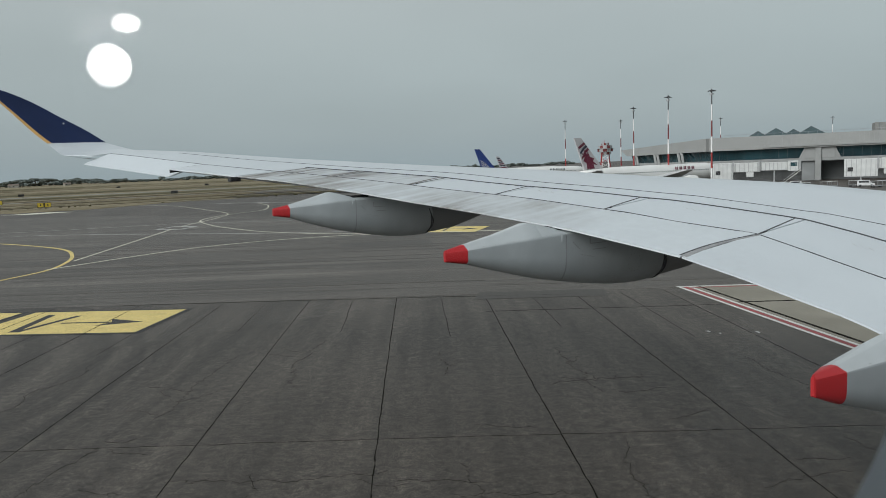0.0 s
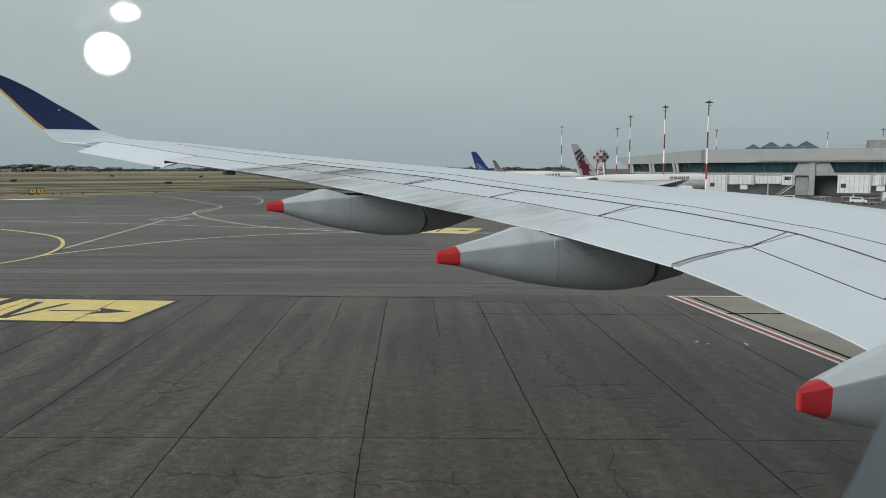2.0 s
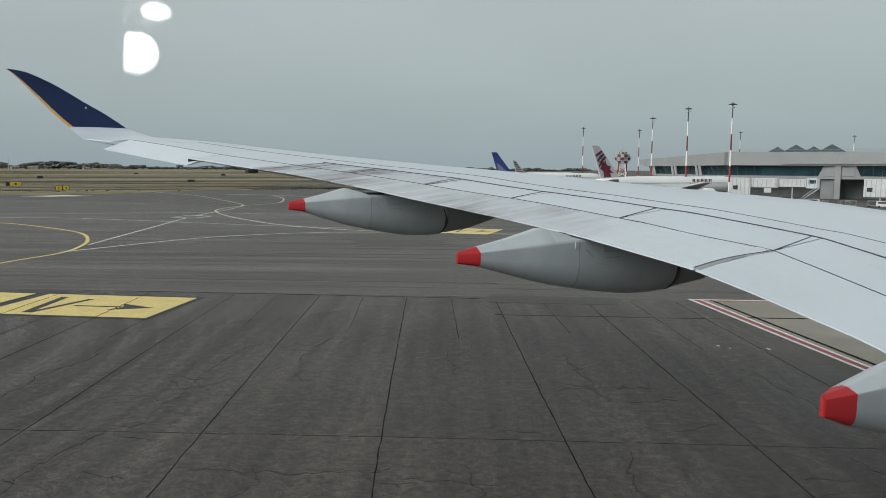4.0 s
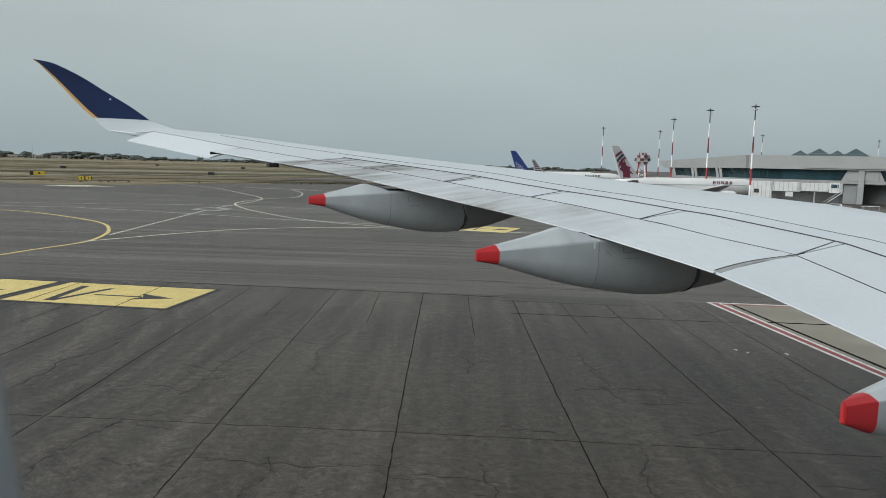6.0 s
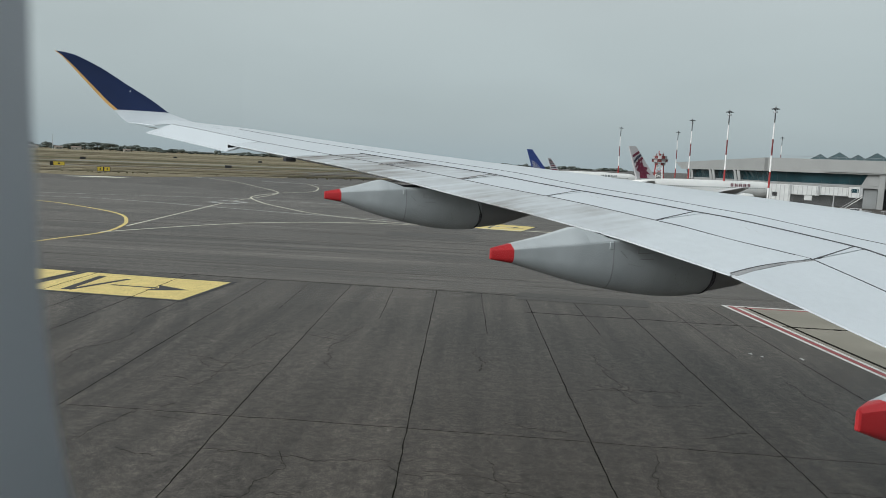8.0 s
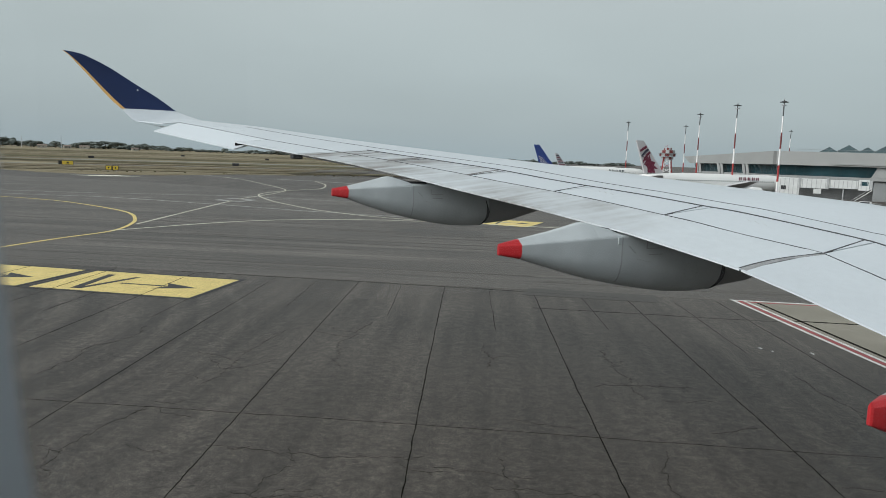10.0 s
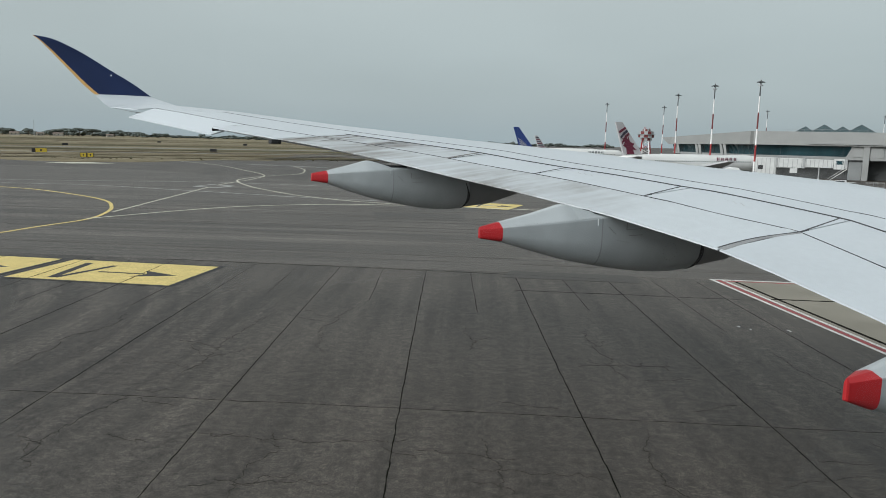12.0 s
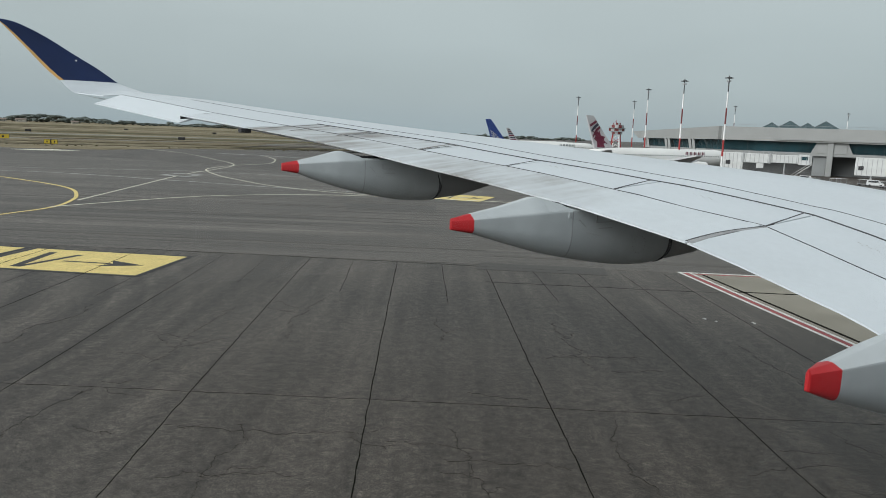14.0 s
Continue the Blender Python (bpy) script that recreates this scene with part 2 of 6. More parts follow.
WING_GREY = soiled("soiled_flap_paint", (0.556, 0.597, 0.620), (0.20, 0.19, 0.175), 1.15)
WING_SOILED = soiled("soiled_spoiler_paint", (0.580, 0.622, 0.646), (0.16, 0.15, 0.14), 1.1)
FAIRING_GREY = material("light_grey_fairing_paint", (0.425, 0.455, 0.464), 0.42, vary=0.11, size=1.2, fine=0.02, fine_size=10.0)
FAIRING_DARK = material("dark_grey_fairing_paint", (0.29, 0.295, 0.30), 0.5, vary=0.1, size=1.2)
FAIRING_JOINT = material("smudged_fairing_joint", (0.30, 0.31, 0.315), 0.5, vary=0.15, size=2.0)
SEAL = material("black_seal", (0.02, 0.02, 0.022), 0.6, vary=0.2, size=3.0)
GAP = material("panel_gap", (0.045, 0.047, 0.05), 0.7, vary=0.2, size=3.0)
SOOT = material("brown_soot", (0.155, 0.145, 0.135), 0.6, vary=0.35, size=2.5, fine=0.2, fine_size=9.0)
SEAM_GREY = material("grey_flap_gap", (0.27, 0.275, 0.275), 0.6, vary=0.25, size=2.0, fine=0.1, fine_size=10.0)
STAIN = material("grey_streak", (0.42, 0.42, 0.41), 0.5, vary=0.12, size=1.5)
CAP_RED = material("red_cap_paint", (0.40, 0.014, 0.018), 0.5, vary=0.1, size=3.0, fine=0.04)
NAVY = material("navy_paint", (0.013, 0.026, 0.082), 0.5, vary=0.12, size=1.0, spec=0.22)
GOLD = material("orange_gold_paint", (0.62, 0.36, 0.12), 0.45, vary=0.1, size=2.0)
CABIN = material("cabin_wall_plastic", (0.30, 0.34, 0.36), 0.6, vary=0.03, size=3.0, fine=0.02)


# ---- building helpers
def mesh(name, verts, faces, mat, parent=None, smooth=False, m=None):
    me = bpy.data.meshes.new(name)
    me.from_pydata([tuple(v) for v in verts], [], faces)
    me.materials.append(mat)
    if smooth:
        me.polygons.foreach_set("use_smooth", [True] * len(me.polygons))
    me.update()
    ob = new(name, me)
    if parent is not None:
        ob.parent = parent
    if m is not None:
        ob.matrix_basis = m
    return ob


def part(name, bm, mat, parent, label="", smooth=False):
    me = bpy.data.meshes.new(name)
    bm.to_mesh(me)
    bm.free()
    me.materials.append(mat)
    if smooth:
        me.polygons.foreach_set("use_smooth", [True] * len(me.polygons))
    ob = new(name, me)
    ob.parent = parent
    if label:
        ob["label"] = label
    return ob


def lerp(x, table):
    """The value at x of a table of (x, value), straight between its rows."""
    if x <= table[0][0]:
        return table[0][1]
    for (a, u), (b, v) in zip(table, table[1:]):
        if x <= b:
            return u + (v - u) * (x - a) / (b - a)
    return table[-1][1]


def box(bm, lo, hi, bevel=0.0):
    r = bmesh.ops.create_cube(bm, size=1.0)
    for v in r["verts"]:
        v.co = Vector([lo[k] + (v.co[k] + 0.5) * (hi[k] - lo[k]) for k in range(3)])
    if bevel:
        ed = list({e for v in r["verts"] for e in v.link_edges})
        bmesh.ops.bevel(bm, geom=ed, offset=bevel, segments=2, affect="EDGES", profile=0.5)
    return bm


def rod(bm, a, b, ra, rb=None, n=10):
    """A round bar from a to b, tapering from ra to rb."""
    a, b = Vector(a), Vector(b)
    rb = ra if rb is None else rb
    q = (b - a).to_track_quat("Z", "Y")
    ring = [[bm.verts.new(c + q @ Vector((r * math.cos(k * math.tau / n), r * math.sin(k * math.tau / n), 0))) for k in range(n)] for c, r in ((a, ra), (b, rb))]
    for k in range(n):
        bm.faces.new((ring[0][k], ring[0][(k + 1) % n], ring[1][(k + 1) % n], ring[1][k]))
    bm.faces.new(ring[0][::-1])
    bm.faces.new(ring[1])
    return bm


def solid(name, top, mat, parent, drop, m=None):
    """A plate: a grid of points top[i][j] with a copy of it lower by drop, closed all round."""
    ni, nj = len(top), len(top[0])
    verts = [Vector(p) for row in top for p in row]
    verts += [v - Vector((0, 0, drop)) for v in verts]
    k, o = lambda i, j: i * nj + j, ni * nj
    faces = []
    for i in range(ni - 1):
        for j in range(nj - 1):
            q = (k(i, j), k(i + 1, j), k(i + 1, j + 1), k(i, j + 1))
            faces += [q, tuple(o + a for a in q[::-1])]
    rim = [k(i, 0) for i in range(ni)] + [k(ni - 1, j) for j in range(1, nj)] + [k(i, nj - 1) for i in range(ni - 2, -1, -1)] + [k(0, j) for j in range(nj - 2, 0, -1)]
    for a, b in zip(rim, rim[1:] + rim[:1]):
        faces.append((b, a, a + o, b + o))
    ob = mesh(name, verts, faces, mat, parent, m=m)
    bm = bmesh.new()
    bm.from_mesh(ob.data)
    bmesh.ops.recalc_face_normals(bm, faces=bm.faces)
    bm.to_mesh(ob.data)
    bm.free()
    return ob


# ---- ground
def sheet(name, pts, z, mat, label, category="marking", kind="structure", thick=0.004):
    """A flat painted or paved patch on the ground, as a thin plate."""
    n = len(pts)
    verts = [(x, y, z) for x, y in pts] + [(x, y, z - thick) for x, y in pts]
    faces = [tuple(range(n))] + [(i, i + n, (i + 1) % n + n, (i + 1) % n) for i in range(n)]
    ob = mesh(name, verts, faces, mat)
    bm = bmesh.new()
    bm.from_mesh(ob.data)
    bmesh.ops.recalc_face_normals(bm, faces=bm.faces)
    bmesh.ops.triangulate(bm, faces=[f for f in bm.faces if len(f.verts) > 4])
    if sum(f.normal.z * f.calc_area() for f in bm.faces) < 0:
        bmesh.ops.reverse_faces(bm, faces=bm.faces)
    bm.to_mesh(ob.data)
    bm.free()
    return tagged(ob, label, category, kind=kind)


def smooth01(q):
    q = min(max(q, 0.0), 1.0)
    return q * q * (3 - 2 * q)


def ground_z(x, y):
    """The apron falls gently towards the terminal's stands."""
    d, az = math.hypot(x, y), math.degrees(math.atan2(x, y))
    return -5.2 * smooth01((d - 90) / 165) * smooth01((az + 8) / 12) * (1 if y > 0 else 0)


GX = [-4000, -2500, -1500, -900, -600, -400, -300] + list(range(-240, 420, 20)) + [450, 520, 600, 800, 1200, 2000, 4000]
GY = [-800, -300, -100, 0, 40, 70] + list(range(85, 360, 15)) + [400, 450, 520, 600, 700, 900, 1300, 2000, 3000, 4800]
ground = mesh("ground", [(x, y, ground_z(x, y)) for y in GY for x in GX], [(i * len(GX) + k, i * len(GX) + k + 1, (i + 1) * len(GX) + k + 1, (i + 1) * len(GX) + k) for i in range(len(GY) - 1) for k in range(len(GX) - 1)], ASPHALT, smooth=True)
tagged(ground, "dark grey worn asphalt apron of an airport", "ground", kind="structure")


# ---- the wing; its own axes: forward, outboard, up, from the eye
AIR = Matrix((( FWD.x, OUT.x, 0, 0), (FWD.y, OUT.y, 0, 0), (0, 0, 1, EYE), (0, 0, 0, 1)))
wing = new("aircraft_wing")
wing.matrix_basis = AIR
tagged(wing, "white swept airliner wing with panel joints and upturned navy tip", "aircraft wing")

Z_TE = ((0.0, -3.3), (4.7, -2.30), (5.1, -2.15), (5.85, -1.97), (6.7, -1.76), (7.82, -1.52), (9.63, -1.15), (11.34, -0.89), (13.37, -0.62), (14.45, -0.46), (16.75, -0.18), (18.4, -0.03), (21.2, 0.23), (25.5, 0.70), (27.0, 0.86))
CREST = ((0.0, 1.0), (4.0, 0.85), (7.7, 0.65), (11.8, 0.40), (17.0, 0.20), (24.3, 0.22), (27.0, 0.15))
POWER = ((7.8, 1.0), (12.0, 1.9), (17.0, 1.5))


def te_x(y):
    return 9.13 - 0.35 * (y - 7.81) if y > 7.81 else 9.13 + 0.06 * (7.81 - y)


def le_x(y):
    return 4.35 + (28.0 - y) * 0.72 - 0.25 * max(0.0, (y - 24.5) / 3.5) ** 2


def upper(y, s):
    """A point on the wing's upper side, s metres ahead of its trailing edge at span y."""
    c = le_x(y) - te_x(y)
    sc, k = 0.6 * c, lerp(y, CREST)
    if s <= sc:
        h = k * (1 - (1 - s / sc) ** lerp(y, POWER))
    else:
        h = k - (k * 0.55 + 0.03 * c) * ((s - sc) / (c - sc)) ** 2.2
    return Vector((te_x(y) + s, y, lerp(y, Z_TE) + h))


def lower(y, s):
    c = le_x(y) - te_x(y)
    q = s / c
    top, nose = upper(y, s).z, upper(y, c).z
    base = lerp(y, Z_TE) * (1 - q) + nose * q
    return Vector((te_x(y) + s, y, min(base - 0.055 * c * math.sin(math.pi * min(q, 1.0)) ** 0.8 - 0.012, top - 0.004)))


HINGE = ((0.0, 1.5), (5.6, 1.63), (6.65, 1.72), (7.7, 1.87), (8.8, 1.55), (10.0, 1.40), (12.2, 1.27), (14.2, 1.12), (17.4, 1.05), (27.0, 0.75))   # fore edge of the flaps
SPOIL = ((0.0, 2.95), (6.4, 3.15), (7.65, 3.2), (10.2, 2.55), (12.4, 2.25), (14.6, 2.2), (16.7, 2.05), (18.3, 1.9), (27.0, 1.15))   # fore edge of the spoilers


def strip(name, y0, y1, s0, s1, mat, lift=0.0, drop=0.03, ny=8, ns=5, label=""):
    """A plate of the upper skin between spans y0 and y1, from s0(y) to s1(y) ahead of the trailing edge."""
    top = []
    for i in range(ny + 1):
        y = y0 + (y1 - y0) * i / ny
        a, b = s0(y), s1(y)
        top.append([upper(y, a + (b - a) * j / ns) + Vector((0, 0, lift)) for j in range(ns + 1)])
    ob = solid(name, top, mat, wing, drop)
    if label:
        ob["label"] = label
    return ob


hinge, spoil = (lambda y: lerp(y, HINGE)), (lambda y: lerp(y, SPOIL))
# dark bed under the plates, so that the joints between them read as gaps
bed_top = []
for i in range(101):
    y = 0.3 + 25.3 * i / 100
    a, b = (hinge(y) - 0.03 if y > 21.2 else 0.08), spoil(y) + 0.1
    bed_top.append([upper(y, a + (b - a) * j / 10) - Vector((0, 0, 0.03)) for j in range(11)])
solid("wing_bed", bed_top, GAP, wing, 0.02)
# main skin, ahead of the spoilers, with the lower side
ny, ns = 60, 22
vs, fs = [], []
for i in range(ny + 1):
    y = 0.2 + 26.8 * i / ny
    c, a = le_x(y) - te_x(y), spoil(y) + 0.03
    vs += [upper(y, a + (c - a) * (j / ns) ** 0.8) for j in range(ns + 1)]
    foot = hinge(y) if 21.2 < y < 25.86 else 0.02
    vs += [lower(y, c + (foot - c) * j / ns) for j in range(ns + 1)]
row = 2 * ns + 2
for i in range(ny):
    for j in range(row):
        p, q = i * row + j, i * row + (j + 1) % row
        if j != row - 1:
            fs.append((p, q, q + row, p + row))
mesh("wing_skin", vs, fs, WING_WHITE, wing, smooth=True)
FLAP_ENDS = ((0.4, 7.70), (7.74, 18.35))
for a, b in FLAP_ENDS:
    strip("flap", a, b, lambda y: 0.0, lambda y: hinge(y) - 0.012, WING_GREY if a > 5 else WING_WHITE, drop=0.025, ny=24, label="light grey soiled trailing-edge flap")
for a, b in ((21.25, 25.8),):
    top = []
    for i in range(13):
        y = a + (b - a) * i / 12
        c = hinge(y) - 0.012
        top.append([upper(y, c * j / 5) - Vector((0, 0, 0.20 * (1 - j / 5))) for j in range(6)])
    solid("aileron", top, WING_WHITE, wing, 0.03)["label"] = "white drooped aileron"
strip("aileron", 18.40, 21.2, lambda y: 0.0, lambda y: hinge(y) - 0.012, WING_WHITE, label="white inner aileron")
SPOIL_ENDS = (0.4, 2.9, 5.4, 7.68, 10.02, 12.2, 14.2, 16.4, 18.4)
for a, b in zip(SPOIL_ENDS, SPOIL_ENDS[1:]):
    strip("spoiler", a + 0.015, b - 0.015, lambda y: hinge(y) + 0.006, lambda y: spoil(y) - 0.0, WING_SOILED if a > 12.4 else WING_WHITE, label="white spoiler panel")
strip("skin_panel", 25.87, 27.0, lambda y: 0.30 - 0.22 * (y - 25.87), lambda y: hinge(y) + 0.02, WING_WHITE)
strip("skin_panel", 18.42, 27.0, lambda y: hinge(y) + 0.012, lambda y: spoil(y) + 0.03, WING_WHITE)

# upturned wing tip: trailing and leading points of its sections
TIP = (((2.40, 27.0, 0.84), (5.05, 27.0, 0.86)), ((2.34, 27.6, 0.93), (4.60, 27.7, 1.02)), ((2.22, 28.1, 1.10), (4.12, 28.25, 1.21)),
       ((2.06, 28.35, 1.30), (3.88, 28.4, 1.31)), ((1.73, 28.5, 1.62), (3.28, 28.6, 1.76)), ((1.23, 28.7, 2.20), (2.60, 28.75, 2.18)),
       ((0.76, 28.85, 2.74), (1.77, 28.85, 2.70)), ((0.50, 28.9, 3.02), (1.09, 28.9, 3.03)), ((0.31, 28.95, 3.17), (0.76, 28.95, 3.14)), ((0.27, 28.97, 3.19), (0.45, 28.97, 3.18)))


def finer(rows, steps=4):
    """Sections between the given ones, on smooth curves through their ends."""
    out, p = [], [rows[0]] + list(rows) + [rows[-1]]
    for i in range(1, len(p) - 2):
        for k in range(steps):
            t, sec = k / steps, []
            for e in (0, 1):
                a, b, c, d = (Vector(p[i + j][e]) for j in (-1, 0, 1, 2))
                sec.append(0.5 * (2 * b + (c - a) * t + (2 * a - 5 * b + 4 * c - d) * t * t + (3 * b - a - 3 * c + d) * t ** 3))
            out.append(sec)
    return out + [rows[-1]]


def tip_part(name, rows, mat, u0=0.0, u1=1.0, thick=0.05):
    rows = finer(rows)
    vs, fs, n = [], [], 8
    for k, (a, b) in enumerate(rows):
        a, b = Vector(a), Vector(b)
        c = (b - a).length
        up = Vector((0, -1, 0.35)).normalized()
        for side in (1, -1):
            for j in range(n + 1):
                u = u0 + (u1 - u0) * j / n
                vs.append(a + (b - a) * u + up * side * min(thick, 0.045 * c) * math.sqrt(max(0.0, u * (1.0 - u))) * 2 * 0.7)
    r = 2 * n + 2
    for k in range(len(rows) - 1):
        for j in range(n):
            p = k * r + j
            fs += [(p, p + 1, p + 1 + r, p + r), (p + n + 1, p + n + 1 + r, p + n + 2 + r, p + n + 2)]
        for j in (0, n):
            p = k * r + j
            fs.append((p, p + r, p + r + n + 1, p + n + 1))
    for k in (0, len(rows) - 1):
        for j in range(n):
            p = k * r + j
            fs.append((p, p + n + 1, p + n + 2, p + 1))
    ob = mesh(name, vs, fs, mat, wing, smooth=False)
    bm = bmesh.new()
    bm.from_mesh(ob.data)
    bmesh.ops.remove_doubles(bm, verts=bm.verts, dist=0.0005)
    bmesh.ops.recalc_face_normals(bm, faces=bm.faces)
    bm.to_mesh(ob.data)
    bm.free()
    return ob


tip_part("wing_tip", TIP[:4], WING_WHITE)
tip_part("winglet", TIP[3:], NAVY, 0.075, 1.0)["label"] = "navy blue upswept winglet"
tip_part("winglet_edge", TIP[3:], GOLD, 0.0, 0.075)["label"] = "orange-gold edge stripe"

bm = bmesh.new()
bmesh.ops.create_icosphere(bm, subdivisions=2, radius=0.03, matrix=Matrix.Translation((2.62, 28.55, 1.98)))
part("tip_light", bm, LINE_WHITE, wing, "tiny white light on the winglet")
# flap track fairings: aft end to fore end; distance, top, bottom, half width
CAP = ((0.00, 0.076, -0.076, 0.012, 1.0), (0.012, 0.083, -0.088, 0.024, 1.0), (0.39, 0.145, -0.145, 0.15, 0.35))   # last: how square the belly is
TAIL = ((0.39, 0.145, -0.145, 0.15), (0.9, 0.25, -0.31, 0.21), (1.44, 0.378, -0.46, 0.265), (1.54, 0.385, -0.485, 0.27), (1.66, 0.36, -0.515, 0.277), (2.10, 0.255, -0.605, 0.31))
FLANK = ((2.12, -0.61, 0.312), (2.45, -0.67, 0.322), (2.8, -0.73, 0.33), (3.2, -0.785, 0.338), (3.6, -0.815, 0.34), (3.95, -0.82, 0.34), (4.25, -0.80, 0.333))
NOSE = ((4.27, -0.1, -0.780, 0.323), (5.2, -0.05, -0.70, 0.28), (6.2, 0.0, -0.46, 0.2), (7.0, 0.1, -0.25, 0.1))
CREASE = ((0.0, 0.045), (0.39, 0.072), (2.12, 0.185), (4.4, 0.185))     # height where the sloping top meets the flank
BOW = ((3.2, 0.0), (4.25, 0.16), (5.0, 0.12), (6.2, 0.0))            # the body's fore end bulges forward


def hull(rows, crease=CREASE):
    """A closed body through sections (distance, top, bottom, half width): sloping top, crease, round belly."""
    bm, rings = bmesh.new(), []
    for x, t, b, w, *square in rows:
        sq = square[0] if square else 0.0
        e1, e2 = 0.75 - 0.5 * sq, 1.0 - 0.7 * sq
        c, bow = min(max((lerp(x, crease) - b) / (t - b), 0.45), 0.96), lerp(x, BOW)
        half = [(0.20, 1.0), (0.28, 0.99), (0.97, c + 0.012), (1.0, c - 0.02)]
        half += [(math.cos(a * math.pi / 20) ** e1, 0.55 * c * (1 - math.sin(a * math.pi / 20) ** e2)) for a in range(0, 10)]
        outline = half + [(0.0, 0.0)] + [(-p, q) for p, q in half[::-1]]
        rings.append([bm.verts.new((x + bow * (1 - (2 * q - 1) ** 2), w * p, b + (t - b) * q)) for p, q in outline])
    n = len(rings[0])
    for r0, r1 in zip(rings, rings[1:]):
        for k in range(n):
            bm.faces.new((r0[k], r0[(k + 1) % n], r1[(k + 1) % n], r1[k]))
    bm.faces.new(rings[0])
    bm.faces.new(rings[-1])
    bmesh.ops.recalc_face_normals(bm, faces=bm.faces)
    return bm


def creased(ob, degrees=28):
    ob.data.polygons.foreach_set("use_smooth", [True] * len(ob.data.polygons))
    ob.data.set_sharp_from_angle(angle=radians(degrees))
    return ob


def fairing(x, y, z, long, wide, tall, lid, crest=1.0, cap=0.39, sag=1.0, lift=0.0, fold=CREASE, slim=1.0):
    """lid: the body's top under the flap; crest: the highest top aft of it; lift: how far the cap's end is raised; fold: its crease; slim: the cap's width."""
    f = new("flap_fairing")
    f.parent = wing
    f.matrix_basis = pose(x, y, z) @ Matrix.Diagonal((long, wide, tall, 1))
    f["label"] = "light grey flap track fairing"
    tail = [(cap if u == 0.39 else u, min(t, crest), b * (sag if u > 0.5 else 1.0), w * (slim if u == 0.39 else 1.0)) for u, t, b, w in TAIL]
    creased(part("cap", hull([(cap if u == 0.39 else u, min(t + (lift if u < 0.1 else 0.0), crest), b + (lift if u < 0.1 else 0.0), w * (slim if u == 0.39 else 1.0), q) for u, t, b, w, q in CAP], fold), CAP_RED, f, "bright red end cap"), 22)
    creased(part("tail_cone", hull(tail, fold), FAIRING_GREY, f, "light grey tail cone"), 15)
    creased(part("fairing_body", hull([(u, lid, b, w) for u, b, w in FLANK]), FAIRING_GREY, f, "light grey fairing body"), 15)
    creased(part("boot_seal", hull([(4.245, -0.1, -0.807, 0.337), (4.262, -0.1, -0.803, 0.3355)]), SEAL, f, "black rubber seal"))
    creased(part("fore_fairing", hull(NOSE), FAIRING_DARK, f, "dark grey fore fairing"))
    creased(part("joint", hull([(2.098, lid - 0.03, -0.608, 0.3112), (2.122, lid - 0.03, -0.6125, 0.3126)]), FAIRING_JOINT, f, "grey body joint"))
    # black solid paints the dark of the gap under the flap
    creased(part("gap_shade", hull([(1.64, min(0.352, crest), 0.25, 0.08), (1.80, min(0.325, crest), 0.15, 0.10), (2.14, min(0.275, crest), 0.05, 0.14), (2.6, lid + 0.04, 0.05, 0.16)]), SEAL, f, "black solid painting the dark gap under the flap"))
    part("bracket", box(bmesh.new(), (2.02, -0.318, 0.06), (2.10, -0.29, 0.17), 0.006), FAIRING_GREY, f)
    bm = bmesh.new()
    for k in range(28):
        a = k * math.tau / 28
        if k % 2:
            box(bm, (3.6 + 0.15 * math.cos(a) - 0.006, -0.343, -0.42 + 0.15 * math.sin(a) - 0.006), (3.6 + 0.15 * math.cos(a) + 0.006, -0.33, -0.42 + 0.15 * math.sin(a) + 0.006))
    part("access_panel", bm, FAIRING_DARK, f, "ring of dark screw heads")["kind"] = "stuff"
    bm = bmesh.new()
    box(bm, (2.62, -0.335, -0.02), (2.95, -0.322, -0.008))
    box(bm, (2.60, -0.333, -0.02), (2.615, -0.32, 0.10))
    box(bm, (2.66, -0.336, -0.12), (2.95, -0.322, -0.108))
    part("hatch_line", bm, FAIRING_DARK, f, "thin outline of an access hatch")
    bm = bmesh.new()
    for u, v in [(2.24 + 0.03 * k, 0.02 - 0.025 * k) for k in range(5)] + [(2.42 + 0.06 * k, -0.19 - 0.012 * k) for k in range(5)]:
        box(bm, (u, -0.335, v), (u + 0.014, -0.31, v + 0.014))
    part("screw_heads", bm, FAIRING_DARK, f, "small dark screw heads")["kind"] = "stuff"
    bm = bmesh.new()
    size = 0.009 / long
    for k in range(30 if crest >= 1.0 else 1):
        u = 0.5 + k * 0.052
        t, b, w = (lerp(u, [(r_[0], r_[i]) for r_ in tail]) for i in (1, 2, 3))
        zc_ = lerp(u, fold) + 0.02
        box(bm, (u, -w * 0.97 - 0.003 / wide, zc_ - 0.25 * size), (u + size, -w * 0.9, zc_ + 0.25 * size))
    part("rivet_row", bm, FAIRING_DARK, f, "row of dark rivets")["kind"] = "stuff"
    return f


fairing(6.178, 9.936, -1.431, 1.08, 1.08, 1.08, 0.235, cap=0.33)
fairing(5.035, 14.686, -0.797, 0.829, 0.944, 0.902, 0.235)
fairing(6.92, 4.2, -2.40, 1.45, 1.3, 1.4, -0.1, 0.27, 0.26, 1.14, 0.04, ((0.0, 0.085), (0.26, 0.108), (2.12, 0.195)), 0.72)


# dark lips where one plate ends over the next, seen from behind as lines
def lip(y0, y1, s, height, mat, ny=30, deep=0.02):
    top = []
    for i in range(ny + 1):
        y = y0 + (y1 - y0) * i / ny
        top.append([upper(y, s(y) + k * deep) + Vector((0, 0, height)) for k in (0, 1)])
    solid("panel_lip", top, mat, wing, height + 0.02)


